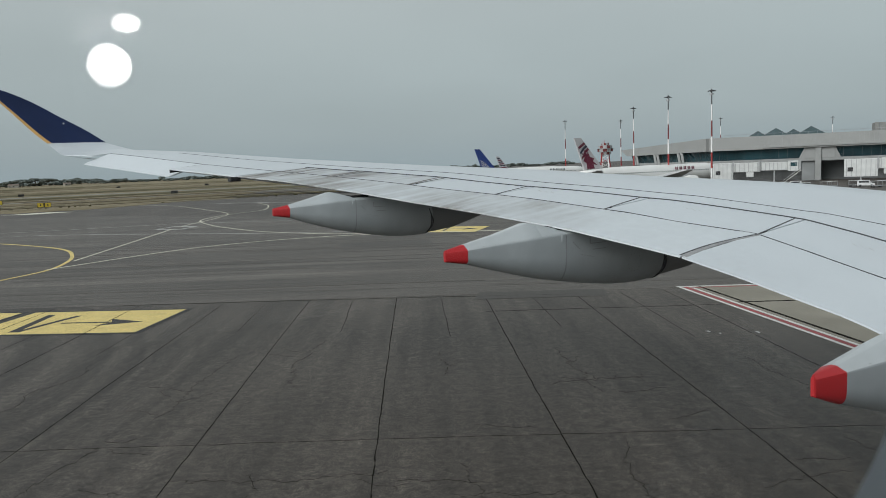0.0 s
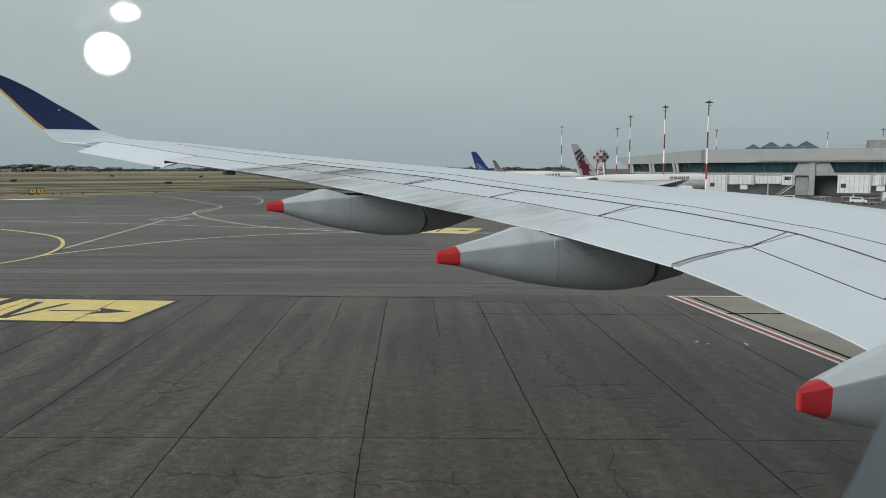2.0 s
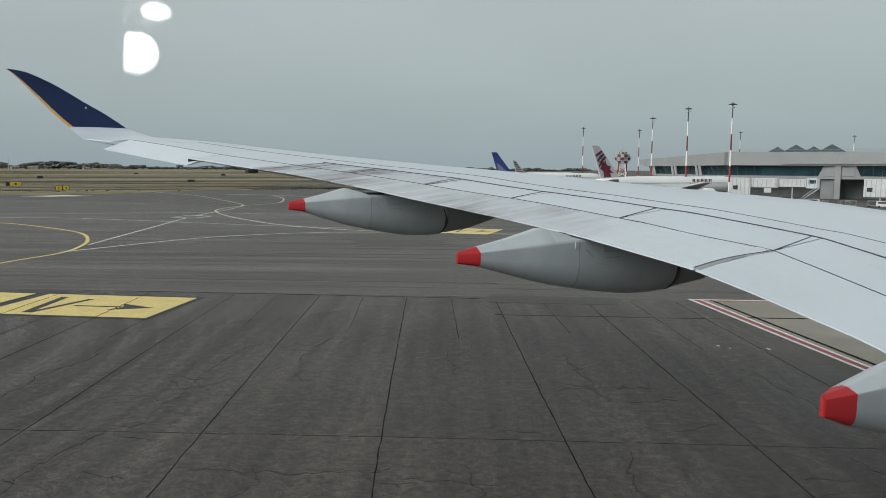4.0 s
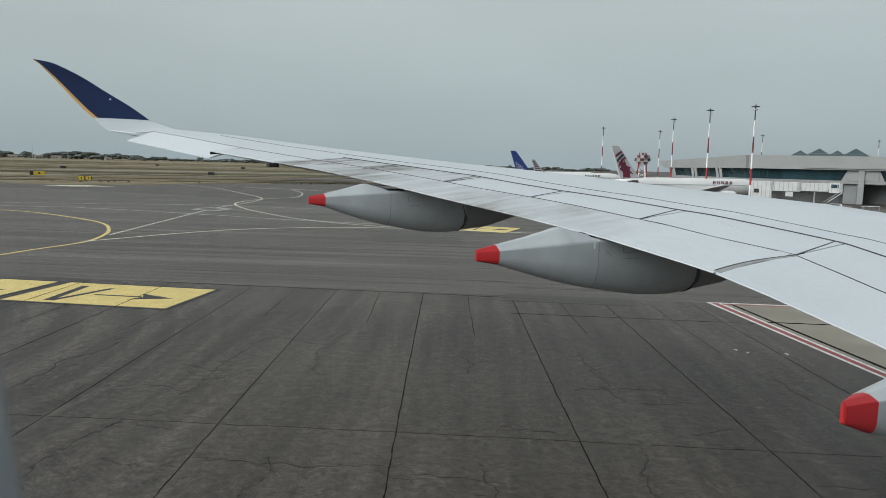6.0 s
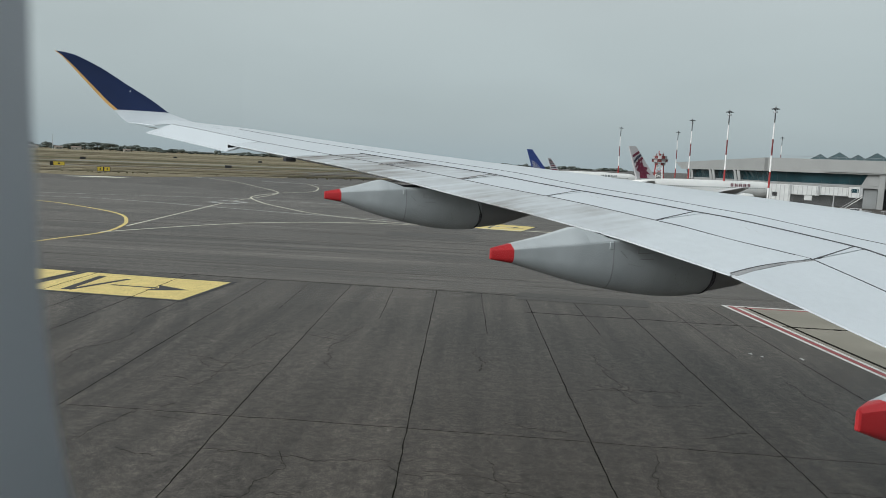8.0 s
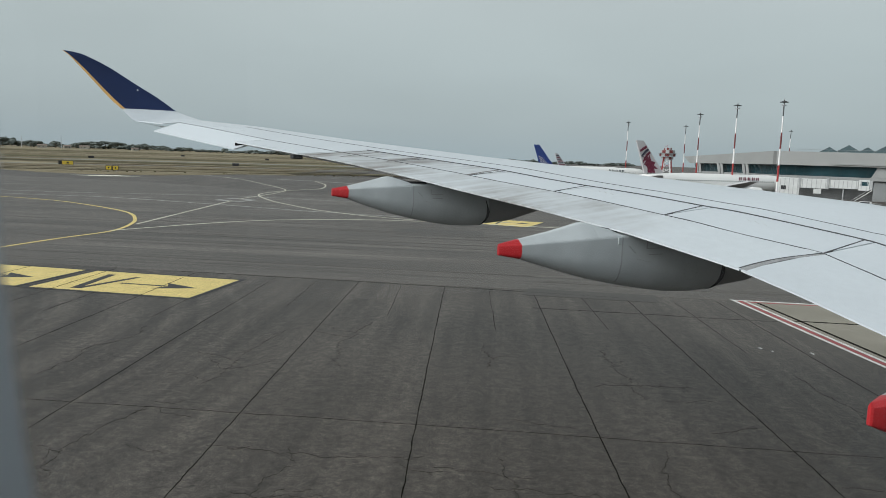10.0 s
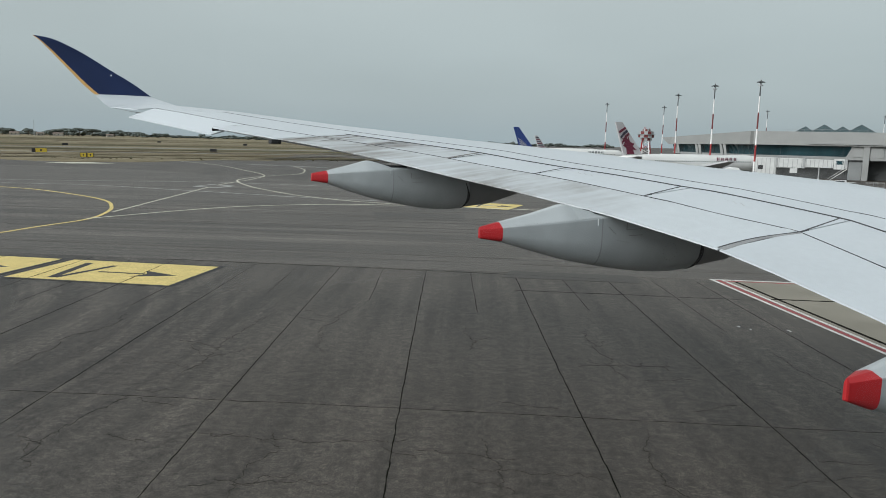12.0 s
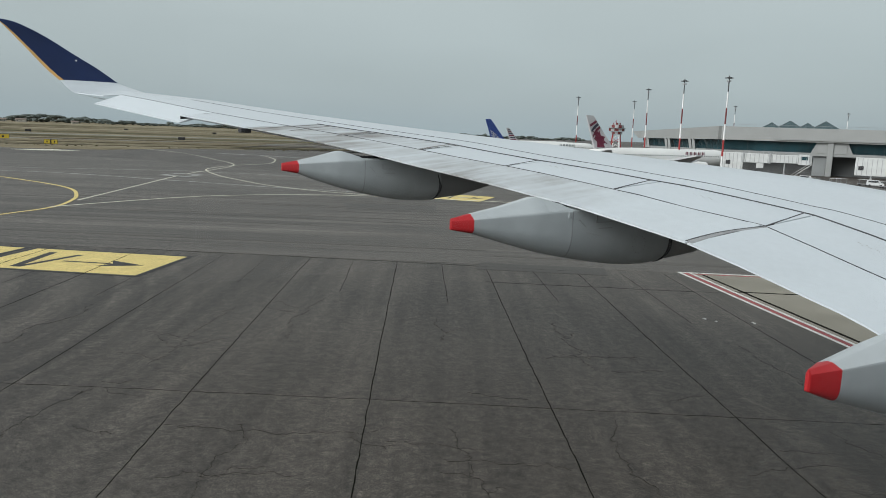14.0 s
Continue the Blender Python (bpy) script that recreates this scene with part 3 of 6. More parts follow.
def seam(y0, y1, s0, s1, w, mat, bow=0.0, taper=1.0, lift=0.004):
    """A chordwise joint, w wide at its aft end and taper times that at its fore end, bowed outboard."""
    top = []
    for i in range(13):
        q = i / 12
        y, v = y0 + (y1 - y0) * q + bow * math.sin(math.pi * q), w * (1 + (taper - 1) * q)
        top.append([upper(y + k * v, s0 + (s1 - s0) * q) + Vector((0, 0, lift)) for k in (-0.5, 0.5)])
    solid("panel_seam", top, mat, wing, 0.02)


lip(0.5, 25.8, hinge, 0.006, GAP, 200, 0.012)
lip(0.5, 18.45, spoil, 0.015, GAP, 160, 0.024)
lip(0.5, 24.0, lambda y: spoil(y) + lerp(y, ((0, 1.0), (6.5, 0.85), (8, 0.58), (12, 0.62), (15, 0.75), (18, 0.65), (27, 0.4))), 0.008, GAP, 160, 0.008)
seam(7.72, 7.66, 0.05, hinge(7.7), 0.14, SEAM_GREY, 0.08, 0.45, 0.003)
seam(7.77, 7.675, 0.05, hinge(7.7), 0.022, GAP, 0.08, 0.9, 0.006)
for y in SPOIL_ENDS[1:-1]:
    seam(y, y + 0.15, hinge(y), spoil(y), 0.03, GAP)
# soot smears on the flap
for y, slip, s0, s1, w, mat in ((17.5, 0.5, 0.5, 0.96, 0.05, SOOT), (16.45, 0.30, 0.9, 1.0, 0.09, SOOT), (14.25, 0.25, 1.1, 0.99, 0.06, SOOT), (18.1, 0.2, 0.3, 0.95, 0.07, SOOT)):
    seam(y, y + slip, s0, spoil(y) * s1, w, mat)
# open end of the outer flap and the gap beside the drooped aileron
bm = bmesh.new()
e0 = upper(18.42, 0.0)
box(bm, (e0.x - 0.14, 18.36, e0.z - 0.14), (e0.x + 0.12, 18.62, e0.z - 0.03), 0.02)
part("flap_end", bm, SEAL, wing, "dark open flap end")
a0, b0 = upper(21.24, 0.0), upper(21.24, hinge(21.24) - 0.02)
solid("aileron_gap", [[a0 + Vector((0.02, 0, -0.005)), a0 + Vector((0.02, 0.01, -0.005))], [b0, b0 + Vector((0, 0.01, 0))]], SEAL, wing, 0.11)
# placards of rivets on the spoilers
for y, sx in ((8.9, 0.62), (11.5, 0.62), (6.2, 0.62), (5.2, 0.75)):
    bm = bmesh.new()
    for k in range(9):
        p = upper(y + k * 0.045, hinge(y) + (spoil(y) - hinge(y)) * sx + 0.03 * (k % 3))
        box(bm, p - Vector((0.012, 0.006, 0.0)), p + Vector((0.012, 0.006, 0.004)))
    part("placard", bm, STAIN, wing, "row of small grey stencil bars")["kind"] = "stuff"


# fuselage side: closes the place round the camera
FC, FR = Vector((0, -2.74, -0.30)), 2.96
vs, fs, na = [], [], 96
XS = (-26.0, -18.0, -5.0, -3.0, -1.0, -0.25, 0.55, 1.5, 5.0, 10.0, 14.0, 30.0)
for x in XS:
    for k in range(na):
        a = k * math.tau / na
        vs.append((x, FC.y + FR * math.cos(a), FC.z + FR * math.sin(a)))
for i in range(len(XS) - 1):
    for k in range(na):
        if XS[i] == -0.25 and (k <= 5 or k >= na - 3):
            continue
        p, q = i * na + k, i * na + (k + 1) % na
        fs.append((p, q, q + na, p + na))
fs += [tuple(range(na)), tuple(range((len(XS) - 1) * na, len(XS) * na))]
mesh("fuselage_skin", vs, fs, WING_WHITE, wing, smooth=True)["label"] = "white fuselage skin"
for x, y in ((10.5, -0.3), (10.5, -5.2)):
    bm = bmesh.new()
    rod(bm, (x, y, -2.2), (x, y, -EYE + 0.7), 0.18)
    part("landing_gear_leg", bm, STAIN, wing, "grey landing gear leg")
    for dy in (-0.4, 0.4):
        bm = bmesh.new()
        rod(bm, (x, y + dy - 0.2, -EYE + 0.68), (x, y + dy + 0.2, -EYE + 0.68), 0.68, n=28)
        part("wheel", bm, SEAL, wing, "black tyre")

# cabin wall with its rounded window opening
WALL_Y, WIN_C, WIN_W, WIN_H = 0.14, Vector((0.126, 0.0, 0.03)), 0.195, 0.19
vs, fs, n = [], [], 96
for y, grow in ((WALL_Y, None), (WALL_Y, 0.0), (WALL_Y + 0.003, 0.006), (WALL_Y + 0.025, 0.07), (WALL_Y + 0.03, None)):
    for k in range(n):
        a = (k + 0.5) * math.tau / n
        ca, sa = math.cos(a), math.sin(a)
        if grow is None:
            r = 0.42 / max(abs(ca), abs(sa))
            vs.append((WIN_C.x + r * ca, y, WIN_C.z + r * sa))
        else:
            ex = 0.77 if ca > 0 else 0.62
            w = (WIN_W if ca > 0 else 0.156) + grow
            vs.append((WIN_C.x + w * math.copysign(abs(ca) ** ex, ca) - (0.03 if ca < 0 else 0.0), y, WIN_C.z + (WIN_H + grow) * math.copysign(abs(sa) ** ex, sa)))
for r in range(4):
    for k in range(n):
        fs.append((r * n + k, r * n + (k + 1) % n, (r + 1) * n + (k + 1) % n, (r + 1) * n + k))
cabin_wall = mesh("wall_cabin", vs, fs, CABIN, m=AIR)
tagged(cabin_wall, "pale grey-blue plastic cabin wall with rounded window opening", "wall", kind="structure")
creased(cabin_wall, 40)

# the window's pane: clear, with a faint reflection of the lit cabin
PANE_Y = 0.178
PANE = bpy.data.materials.new("window_pane")
PANE.use_nodes = True
pn, pl = PANE.node_tree.nodes, PANE.node_tree.links
pn.clear()
p_out, p_mix, p_clear, p_gloss = pn.new("ShaderNodeOutputMaterial"), pn.new("ShaderNodeMixShader"), pn.new("ShaderNodeBsdfTransparent"), pn.new("ShaderNodeBsdfGlossy")
p_gloss.inputs["Roughness"].default_value = 0.0
p_mix.inputs["Fac"].default_value = 0.03
pl.new(p_clear.outputs[0], p_mix.inputs[1])
pl.new(p_gloss.outputs[0], p_mix.inputs[2])
pl.new(p_mix.outputs[0], p_out.inputs["Surface"])
pane = mesh("window_1", [(-0.15, PANE_Y, -0.28), (0.42, PANE_Y, -0.28), (0.42, PANE_Y, 0.34), (-0.15, PANE_Y, 0.34)], [(0, 1, 2, 3)], PANE, m=AIR)
pane.visible_shadow = False
tagged(pane, "clear cabin window pane with a faint cabin reflection", "window", kind="structure")

# the cabin behind the camera: carpet, lowered ceiling, its lamps, and an added seat
CARPET = material("dark_blue_carpet", (0.035, 0.04, 0.055), 0.95, vary=0.2, size=6.0, fine=0.25, fine_size=150.0)
CEILING = material("grey_cabin_ceiling", (0.20, 0.21, 0.215), 0.6, vary=0.04, size=2.0)
SEAT_CLOTH = material("dark_grey_seat_cloth", (0.035, 0.036, 0.042), 0.9, vary=0.15, size=8.0, fine=0.2, fine_size=200.0)
SEAT_SHELL = material("grey_seat_shell", (0.09, 0.09, 0.095), 0.5, vary=0.05, size=4.0)


def in_cabin(name, bm, mat, label, category):
    ob = part(name, bm, mat, None)
    ob.matrix_basis = AIR
    return tagged(ob, label, category, kind="structure")


in_cabin("floor", box(bmesh.new(), (-4.9, -5.1, -1.20), (5.0, -0.15, -1.15)), CARPET, "dark blue carpet of the cabin floor", "floor")
in_cabin("ceiling", box(bmesh.new(), (-4.9, -5.3, 0.72), (5.0, 0.0, 0.75)), CEILING, "pale grey lowered cabin ceiling", "ceiling")
# unseen chair, added so its headrest hides the lamps' reflection once the eye shifts
chair = new("blocker_chair")
chair.matrix_basis = AIR @ pose(0.06, -0.40, -1.15)
tagged(chair, "unseen dark grey cloth chair, added to block the lamps' reflection", "chair")
part("backrest", box(bmesh.new(), (-0.12, -0.24, 0.42), (0.0, 0.25, 1.05), 0.015), SEAT_CLOTH, chair)
part("headrest", box(bmesh.new(), (-0.12, -0.24, 1.055), (0.0, 0.25, 1.285), 0.004), SEAT_SHELL, chair, "grey headrest shell")
part("cushion", box(bmesh.new(), (0.004, -0.24, 0.32), (0.50, 0.25, 0.46), 0.03), SEAT_CLOTH, chair)
for y in (-0.20, 0.20):
    part("leg", box(bmesh.new(), (-0.05, y - 0.02, 0.0), (0.40, y + 0.02, 0.319), 0.005), SEAT_SHELL, chair)
GLOW = bpy.data.materials.new("lamp_glow")
GLOW.use_nodes = True
GLOW.node_tree.nodes["Principled BSDF"].inputs["Emission Color"].default_value = (0.98, 1.0, 0.97, 1)
GLOW.node_tree.nodes["Principled BSDF"].inputs["Emission Strength"].default_value = 45.0
for x, y, z, wide, tall in ((0.619, 2 * PANE_Y - 4.136, 0.578, 0.106, 0.106), (0.526, 2 * PANE_Y - 3.031, 0.581, 0.052, 0.034)):
    dome = new("ceiling_lamp")
    dome.matrix_basis = AIR @ pose(x, y, z)
    tagged(dome, "round white ceiling lamp of the cabin, lit", "ceiling lamp", "cabin ceiling lamps")
    bm = bmesh.new()
    bmesh.ops.create_uvsphere(bm, u_segments=28, v_segments=16, radius=1.0, matrix=Matrix.Diagonal((wide, wide, tall, 1)))
    part("globe", bm, GLOW, dome, "glowing white globe", True)
    part("fitting", rod(bmesh.new(), (0, 0, tall * 0.9), (0, 0, 0.722 - z), wide * 0.3, n=16), SEAT_SHELL, dome)

# added fill light near the ceiling, out of view, that brightens the window wall
lamp = new("cabin_fill", bpy.data.lights.new("cabin_fill", "AREA"))
lamp.data.energy, lamp.data.size, lamp.data.color = 14.0, 0.5, (0.93, 0.97, 1.0)
lamp.matrix_world = AIR @ look((-0.15, -1.0, 0.68), (0.1, 0.14, 0.0))


# ---- apron and taxiway
def band(name, pts, width, z, mat, label, category="marking", wobble=0.0, seed=0):
    """A painted line or a joint along pts, width wide."""
    r = random.Random(seed)
    path = [Vector((x, y, 0)) for x, y in pts]
    if wobble:
        fine = []
        for a, b in zip(path, path[1:]):
            k = max(2, int((b - a).length / 0.16))
            fine += [a + (b - a) * i / k for i in range(k)]
        drift, out = Vector((0, 0, 0)), []
        for p in fine + [path[-1]]:
            drift = drift * 0.6 + Vector((r.gauss(0, wobble), r.gauss(0, wobble), 0))
            out.append(p + drift + Vector((r.gauss(0, wobble * 0.4), r.gauss(0, wobble * 0.4), 0)))
        path = out
    left, right = [], []
    for i, p in enumerate(path):
        d = (path[min(i + 1, len(path) - 1)] - path[max(i - 1, 0)]).normalized()
        w = width * (r.uniform(0.45, 1.4) if wobble else 1.0) / 2
        side = Vector((-d.y, d.x, 0)) * w
        left.append(p + side)
        right.append(p - side)
    n = len(path)
    verts = [(v.x, v.y, z + ground_z(v.x, v.y)) for v in left + right]
    faces = [(i, i + n, i + n + 1, i + 1) for i in range(n - 1)]
    verts += [(x, y, w - 0.006) for x, y, w in verts]
    faces += [(2 * n + i, i, i + 1, 2 * n + i + 1) for i in range(n - 1)] + [(n + i, 3 * n + i, 3 * n + i + 1, n + i + 1) for i in range(n - 1)]
    return tagged(mesh(name, verts, faces, mat), label, category, kind="structure")


def curve_pts(pts, steps=6):
    """A smooth run of points through pts."""
    p = [pts[0]] + list(pts) + [pts[-1]]
    out = []
    for i in range(1, len(p) - 2):
        for k in range(steps):
            t = k / steps
            out.append(tuple(0.5 * ((2 * p[i][c]) + (p[i + 1][c] - p[i - 1][c]) * t + (2 * p[i - 1][c] - 5 * p[i][c] + 4 * p[i + 1][c] - p[i + 2][c]) * t * t + (3 * p[i][c] - p[i - 1][c] - 3 * p[i + 1][c] + p[i + 2][c]) * t ** 3) for c in (0, 1)))
    return out + [pts[-1]]


# newer taxiway strip, streaked across the view, beyond the paving lanes
taxiway = sheet("road", [(-240, 36.8), (-24, 36.3), (0, 35.2), (26, 34.4), (26, 84), (-8, 96), (-60, 128), (-84, 132), (-240, 150)], 0.006, TAXI, "grey taxiway asphalt with long tyre streaks", "taxiway")
# paving lanes: long joints, and the cross joints between them
for k in range(-9, 7):
    x0 = -1.55 + 4.22 * k
    if k in (4, 5, 6):
        top_y = 30.5
    else:
        top_y = 35.0 - 0.05 * (x0 + 2)
    band("joint", [(x0 + 0.42, 2.0), (x0, 12.0), (x0 - 0.42, 22.0), (x0 - 0.9, top_y)], 0.027, 0.003, CRACK, "dark sealed joint between asphalt lanes", "joint", 0.0065, k + 20)
band("joint", [(-46, 17.6), (-11.2, 16.6), (-1.5, 16.45), (6.3, 16.2), (30, 15.6)], 0.018, 0.003, CRACK_FINE, "thin cross joint in the asphalt", "joint", 0.010, 3)
band("joint", [(1.6, 30.9), (12.0, 30.4), (26, 29.8)], 0.05, 0.003, CRACK, "dark cross joint in the asphalt", "joint", 0.015, 4)
band("joint", [(-16, 35.9), (-2.2, 35.0), (5.7, 34.2)], 0.03, 0.010, CRACK, "dark cross joint in the asphalt", "joint", 0.02, 5)
r = random.Random(9)


def crack(x, y, long, heading, width, seed, forks=2):
    """A fine crack that wanders off from (x, y), with forks."""
    q = random.Random(seed)
    pts, a = [(x, y)], heading
    for k in range(int(long / 0.10)):
        a = heading + (a - heading) * 0.8 + q.gauss(0, 0.13)
        kink = a + q.gauss(0, 0.55)
        x, y = x + 0.10 * math.sin(kink), y + 0.10 * math.cos(kink)
        pts.append((x, y))
        if forks and q.random() < 0.03:
            crack(x, y, long * q.uniform(0.12, 0.3), heading + q.choice((-1, 1)) * q.uniform(0.5, 1.4), width * 0.7, seed * 7 + k, 0)
    band("crack", pts, width, 0.003, CRACK_FINE, "fine branching crack in the asphalt", "crack", 0.001, seed)


# lengthwise cracks down the middle of the lanes, and a few across
for k in range(-6, 5):
    for m in range(2):
        crack(-1.55 + 4.22 * k + r.choice((1.5, 2.1, 2.7)) + r.uniform(-0.3, 0.3) - 0.02 * m, r.uniform(8.5, 13) + 9 * m, r.uniform(2.5, 8), -0.045, 0.011, 300 + 10 * k + m)
for k in range(-8, 5):      # short stubs of the half-lane joints at the lanes' far end
    x0 = -1.55 + 4.22 * k + 2.1
    band("joint", [(x0 - 0.5, 25.0 + 4 * r.random()), (x0 - 0.85, 34.6 - 0.05 * (x0 + 2))], 0.022, 0.003, CRACK_FINE, "thin joint in the middle of a lane", "joint", 0.008, 700 + k)
for k in range(20):     # cracks across the lanes, nearly parallel
    y0 = 8.2 + 12 * r.random() ** 1.3
    crack(r.uniform(-0.9, 0.5) * y0, y0, r.uniform(1.0, 3.6), 1.57 + r.uniform(-0.08, 0.16), 0.0062 * (0.6 + y0 / 18), 800 + k, 1)
for k in range(6):
    y0 = 8.6 + 14 * r.random() ** 1.6
    crack(r.uniform(-0.95, 0.55) * y0, y0, r.uniform(1.2, 4.2), 1.55 + r.uniform(-0.25, 0.25), 0.007 * (0.6 + y0 / 18), 500 + k, 2)
# rubber streaks on the taxiway
for k in range(30):
    y = 37.2 + 31 * r.random() ** 1.3
    x0 = r.uniform(-60, 8)
    ln = r.uniform(12, 45)
    tilt = r.uniform(-0.05, 0.01)
    band("tyre_streak", curve_pts([(x0, y - tilt * ln), (x0 + ln / 2, y), (x0 + ln, y + tilt * ln * 0.6)], 4), r.uniform(0.10, 0.55), 0.008 + 0.0003 * k, RUBBER, "dark tyre streak on the taxiway", "tyre mark")
sheet("repair_patch", [(1.6, 35.6), (7.6, 35.3), (7.4, 33.4), (1.2, 33.8)], 0.010, ASPHALT_PATCH, "darker asphalt repair patch with ragged edge", "repair")
sheet("repair_patch", [(-9.0, 62.5), (-1.2, 62.8), (-1.0, 57.6), (-8.0, 57.4)], 0.010, ASPHALT_PATCH, "darker asphalt repair patch on the taxiway", "repair")

# taxi lines
S_LOOP = curve_pts([(-40.0, 158.6), (-34.0, 143.0), (-31.0, 127.0), (-32.5, 121.0), (-34.4, 114.0), (-34.2, 103.3), (-29.1, 92.1), (-24.0, 84.6), (-18.4, 77.9), (-9.2, 71.9), (6.0, 69.0)])
band("taxi_line", S_LOOP, 0.24, 0.024, LINE_PALE, "pale yellow curved taxi line", "taxi line")
band("taxi_line", curve_pts([(-70.5, 172.0), (-57.2, 158.0), (-44.0, 136.0), (-35.1, 119.4), (-33.2, 107.0), (-33.0, 92.0), (-31.0, 74.0), (-29.0, 57.0)]), 0.22, 0.025, LINE_PALE, "pale yellow curved taxi line", "taxi line")
band("taxi_line", curve_pts([(-29.6, 38.5), (-28.9, 46.4), (-28.2, 51.2), (-28.9, 55.3), (-30.9, 60.6), (-35.0, 67.2), (-42.3, 73.6), (-50.3, 78.6), (-62.0, 81.5), (-90.0, 84.0)]), 0.30, 0.026, LINE_YELLOW, "yellow curved taxi line", "taxi line")
band("taxi_line", curve_pts([(-28.4, 52.0), (-24.0, 60.5), (-20.0, 65.5), (-13.3, 69.3), (-5.2, 70.3), (4.5, 69.3), (18, 66.5)]), 0.28, 0.027, LINE_PALE, "pale curved taxi line", "taxi line")
band("edge_line", curve_pts([(-120, 86.5), (-57.6, 86.2), (-45.8, 86.0), (-27.7, 79.9), (-16.8, 76.1), (2.0, 72.5)]), 0.24, 0.023, LINE_FAINT, "worn white edge line", "edge line")
band("edge_line", [(-130, 90.0), (-58.2, 92.0), (-36.0, 98.0), (-8.0, 94.0)], 0.22, 0.023, LINE_FAINT, "worn white edge line", "edge line")
band("edge_line", [(-52.0, 164.0), (-40.0, 160.0), (-24.0, 150.0)], 0.5, 0.023, LINE_WHITE, "white edge line by the grass", "edge line")
sheet("painted_patch", [(-88.0, 146.0), (-81.0, 145.0), (-75.0, 150.0), (-82.0, 152.5)], 0.024, LINE_PALE, "pale worn paint patch by the grass edge", "marking")
sheet("stand_number", [(-34.9, 88.5), (-31.2, 87.0), (-30.6, 91.5), (-34.3, 93.0)], 0.022, LINE_FAINT, "faint painted marking beside the taxi line", "marking")
sheet("stand_number", [(-34.5, 89.0), (-31.6, 87.9), (-31.1, 91.0), (-34.0, 92.2)], 0.028, TAXI, "asphalt inside of a painted marking", "marking")


# yellow guidance panels with a black border, letter and arrow
def guidance_panel(x0, y0, turn, long=7.5, deep=4.75):
    """x0, y0: the near end towards the arrow's tip; the panel runs back from there."""
    p = new("guidance_panel")
    p.matrix_basis = pose(x0, y0, 0.0, 0, 0, turn)
    tagged(p, "yellow painted ground panel with black letter V and arrow", "ground marking", "painted guidance panels")

    def flat(name, pts, z, mat, label=""):
        bm = bmesh.new()
        top = [bm.verts.new((x, y, z)) for x, y in pts]
        low = [bm.verts.new((x, y, z - 0.004)) for x, y in pts]
        bm.faces.new(top)
        for i in range(len(pts)):
            bm.faces.new((top[i], low[i], low[(i + 1) % len(pts)], top[(i + 1) % len(pts)]))
        bmesh.ops.recalc_face_normals(bm, faces=bm.faces)
        part(name, bm, mat, p, label)

    b = 0.24
    flat("border", [(b, -b), (-long - b, -b), (-long - b, deep + b), (b, deep + b)], 0.012, MARK_BLACK, "black painted border")
    flat("panel", [(0, 0), (-long, 0), (-long, deep), (0, deep)], 0.017, LINE_YELLOW, "yellow paint field")
    f = lambda u, v: (-long * u, deep * v)
    flat("letter_stroke", [f(0.77, 0.08), f(0.72, 0.08), f(0.80, 0.84), f(0.85, 0.84)], 0.022, MARK_BLACK)
    flat("letter_stroke", [f(0.745, 0.08), f(0.705, 0.08), f(0.60, 0.78), f(0.64, 0.78)], 0.022, MARK_BLACK)
    flat("arrow_shaft", [f(0.60, 0.42), f(0.30, 0.42), f(0.30, 0.46), f(0.60, 0.46)], 0.022, MARK_BLACK)
    flat("arrow_head", [f(0.34, 0.29), f(0.10, 0.44), f(0.34, 0.59), f(0.29, 0.44)], 0.022, MARK_BLACK)
    return p


panel = guidance_panel(-12.75, 29.4, -5.5)
copy_thing(panel, pose(-20.9, 30.2, 0.0, 0, 0, -5.5))
copy_thing(panel, pose(-29.0, 31.0, 0.0, 0, 0, -5.5))
# lane joints that have worn through the panels' paint
for k in (-3, -4, -5, -6):
    x0 = -1.55 + 4.22 * k
    band("joint", [(x0 - 0.66, 29.2 - 0.095 * (x0 + 12.75)), (x0 - 0.84, 34.2 - 0.095 * (x0 + 12.75))], 0.035, 0.0245, CRACK_FINE, "thin joint worn through yellow paint", "joint", 0.006, 760 + k)
# the far panel, seen under the wing, turned the other way
copy_thing(panel, pose(4.6, 74.6, 0.0, 0, 0, 163) @ Matrix.Diagonal((-0.75, 1.3, 1, 1)))

# worn flecks of old paint beside the stand
for x, y, w, h in ((9.2, 25.6, 0.09, 0.25), (9.5, 25.3, 0.06, 0.15), (10.8, 25.2, 0.08, 0.28)):
    sheet("paint_fleck", [(x, y), (x + w, y + 0.06), (x + w * 0.8, y + h), (x - 0.05, y + h * 0.8)], 0.004, LINE_FAINT, "worn fleck of old white paint", "marking")

# concrete stand with its red and white edge
sheet("pavement", [(11.0, 35.1), (60, 33.2), (60, 2), (15.6, 2), (12.9, 20.5)], 0.012, CONCRETE, "pale beige concrete stand with joints", "concrete stand")
for off, w, mat, lab in ((0.08, 0.13, LINE_WHITE, "white edge line of the stand"), (0.27, 0.19, LINE_RED, "red edge line of the stand"), (0.46, 0.13, LINE_WHITE, "white edge line of the stand"), (0.80, 0.15, CRACK_FINE, "dark tar joint inside the stand's edge")):
    band("edge_line", [(11.0 + off * 1.3, 35.1 - off * 0.15), (12.9 + off, 20.5), (15.6 + off, 2.0)], w, 0.018, mat, lab, "edge line")
band("edge_line", [(11.2, 34.95), (60, 33.0)], 0.16, 0.019, LINE_WHITE, "white edge line of the stand", "edge line")
band("edge_line", [(11.6, 34.6), (60, 32.7)], 0.13, 0.019, LINE_RED, "thin red edge line of the stand", "edge line")
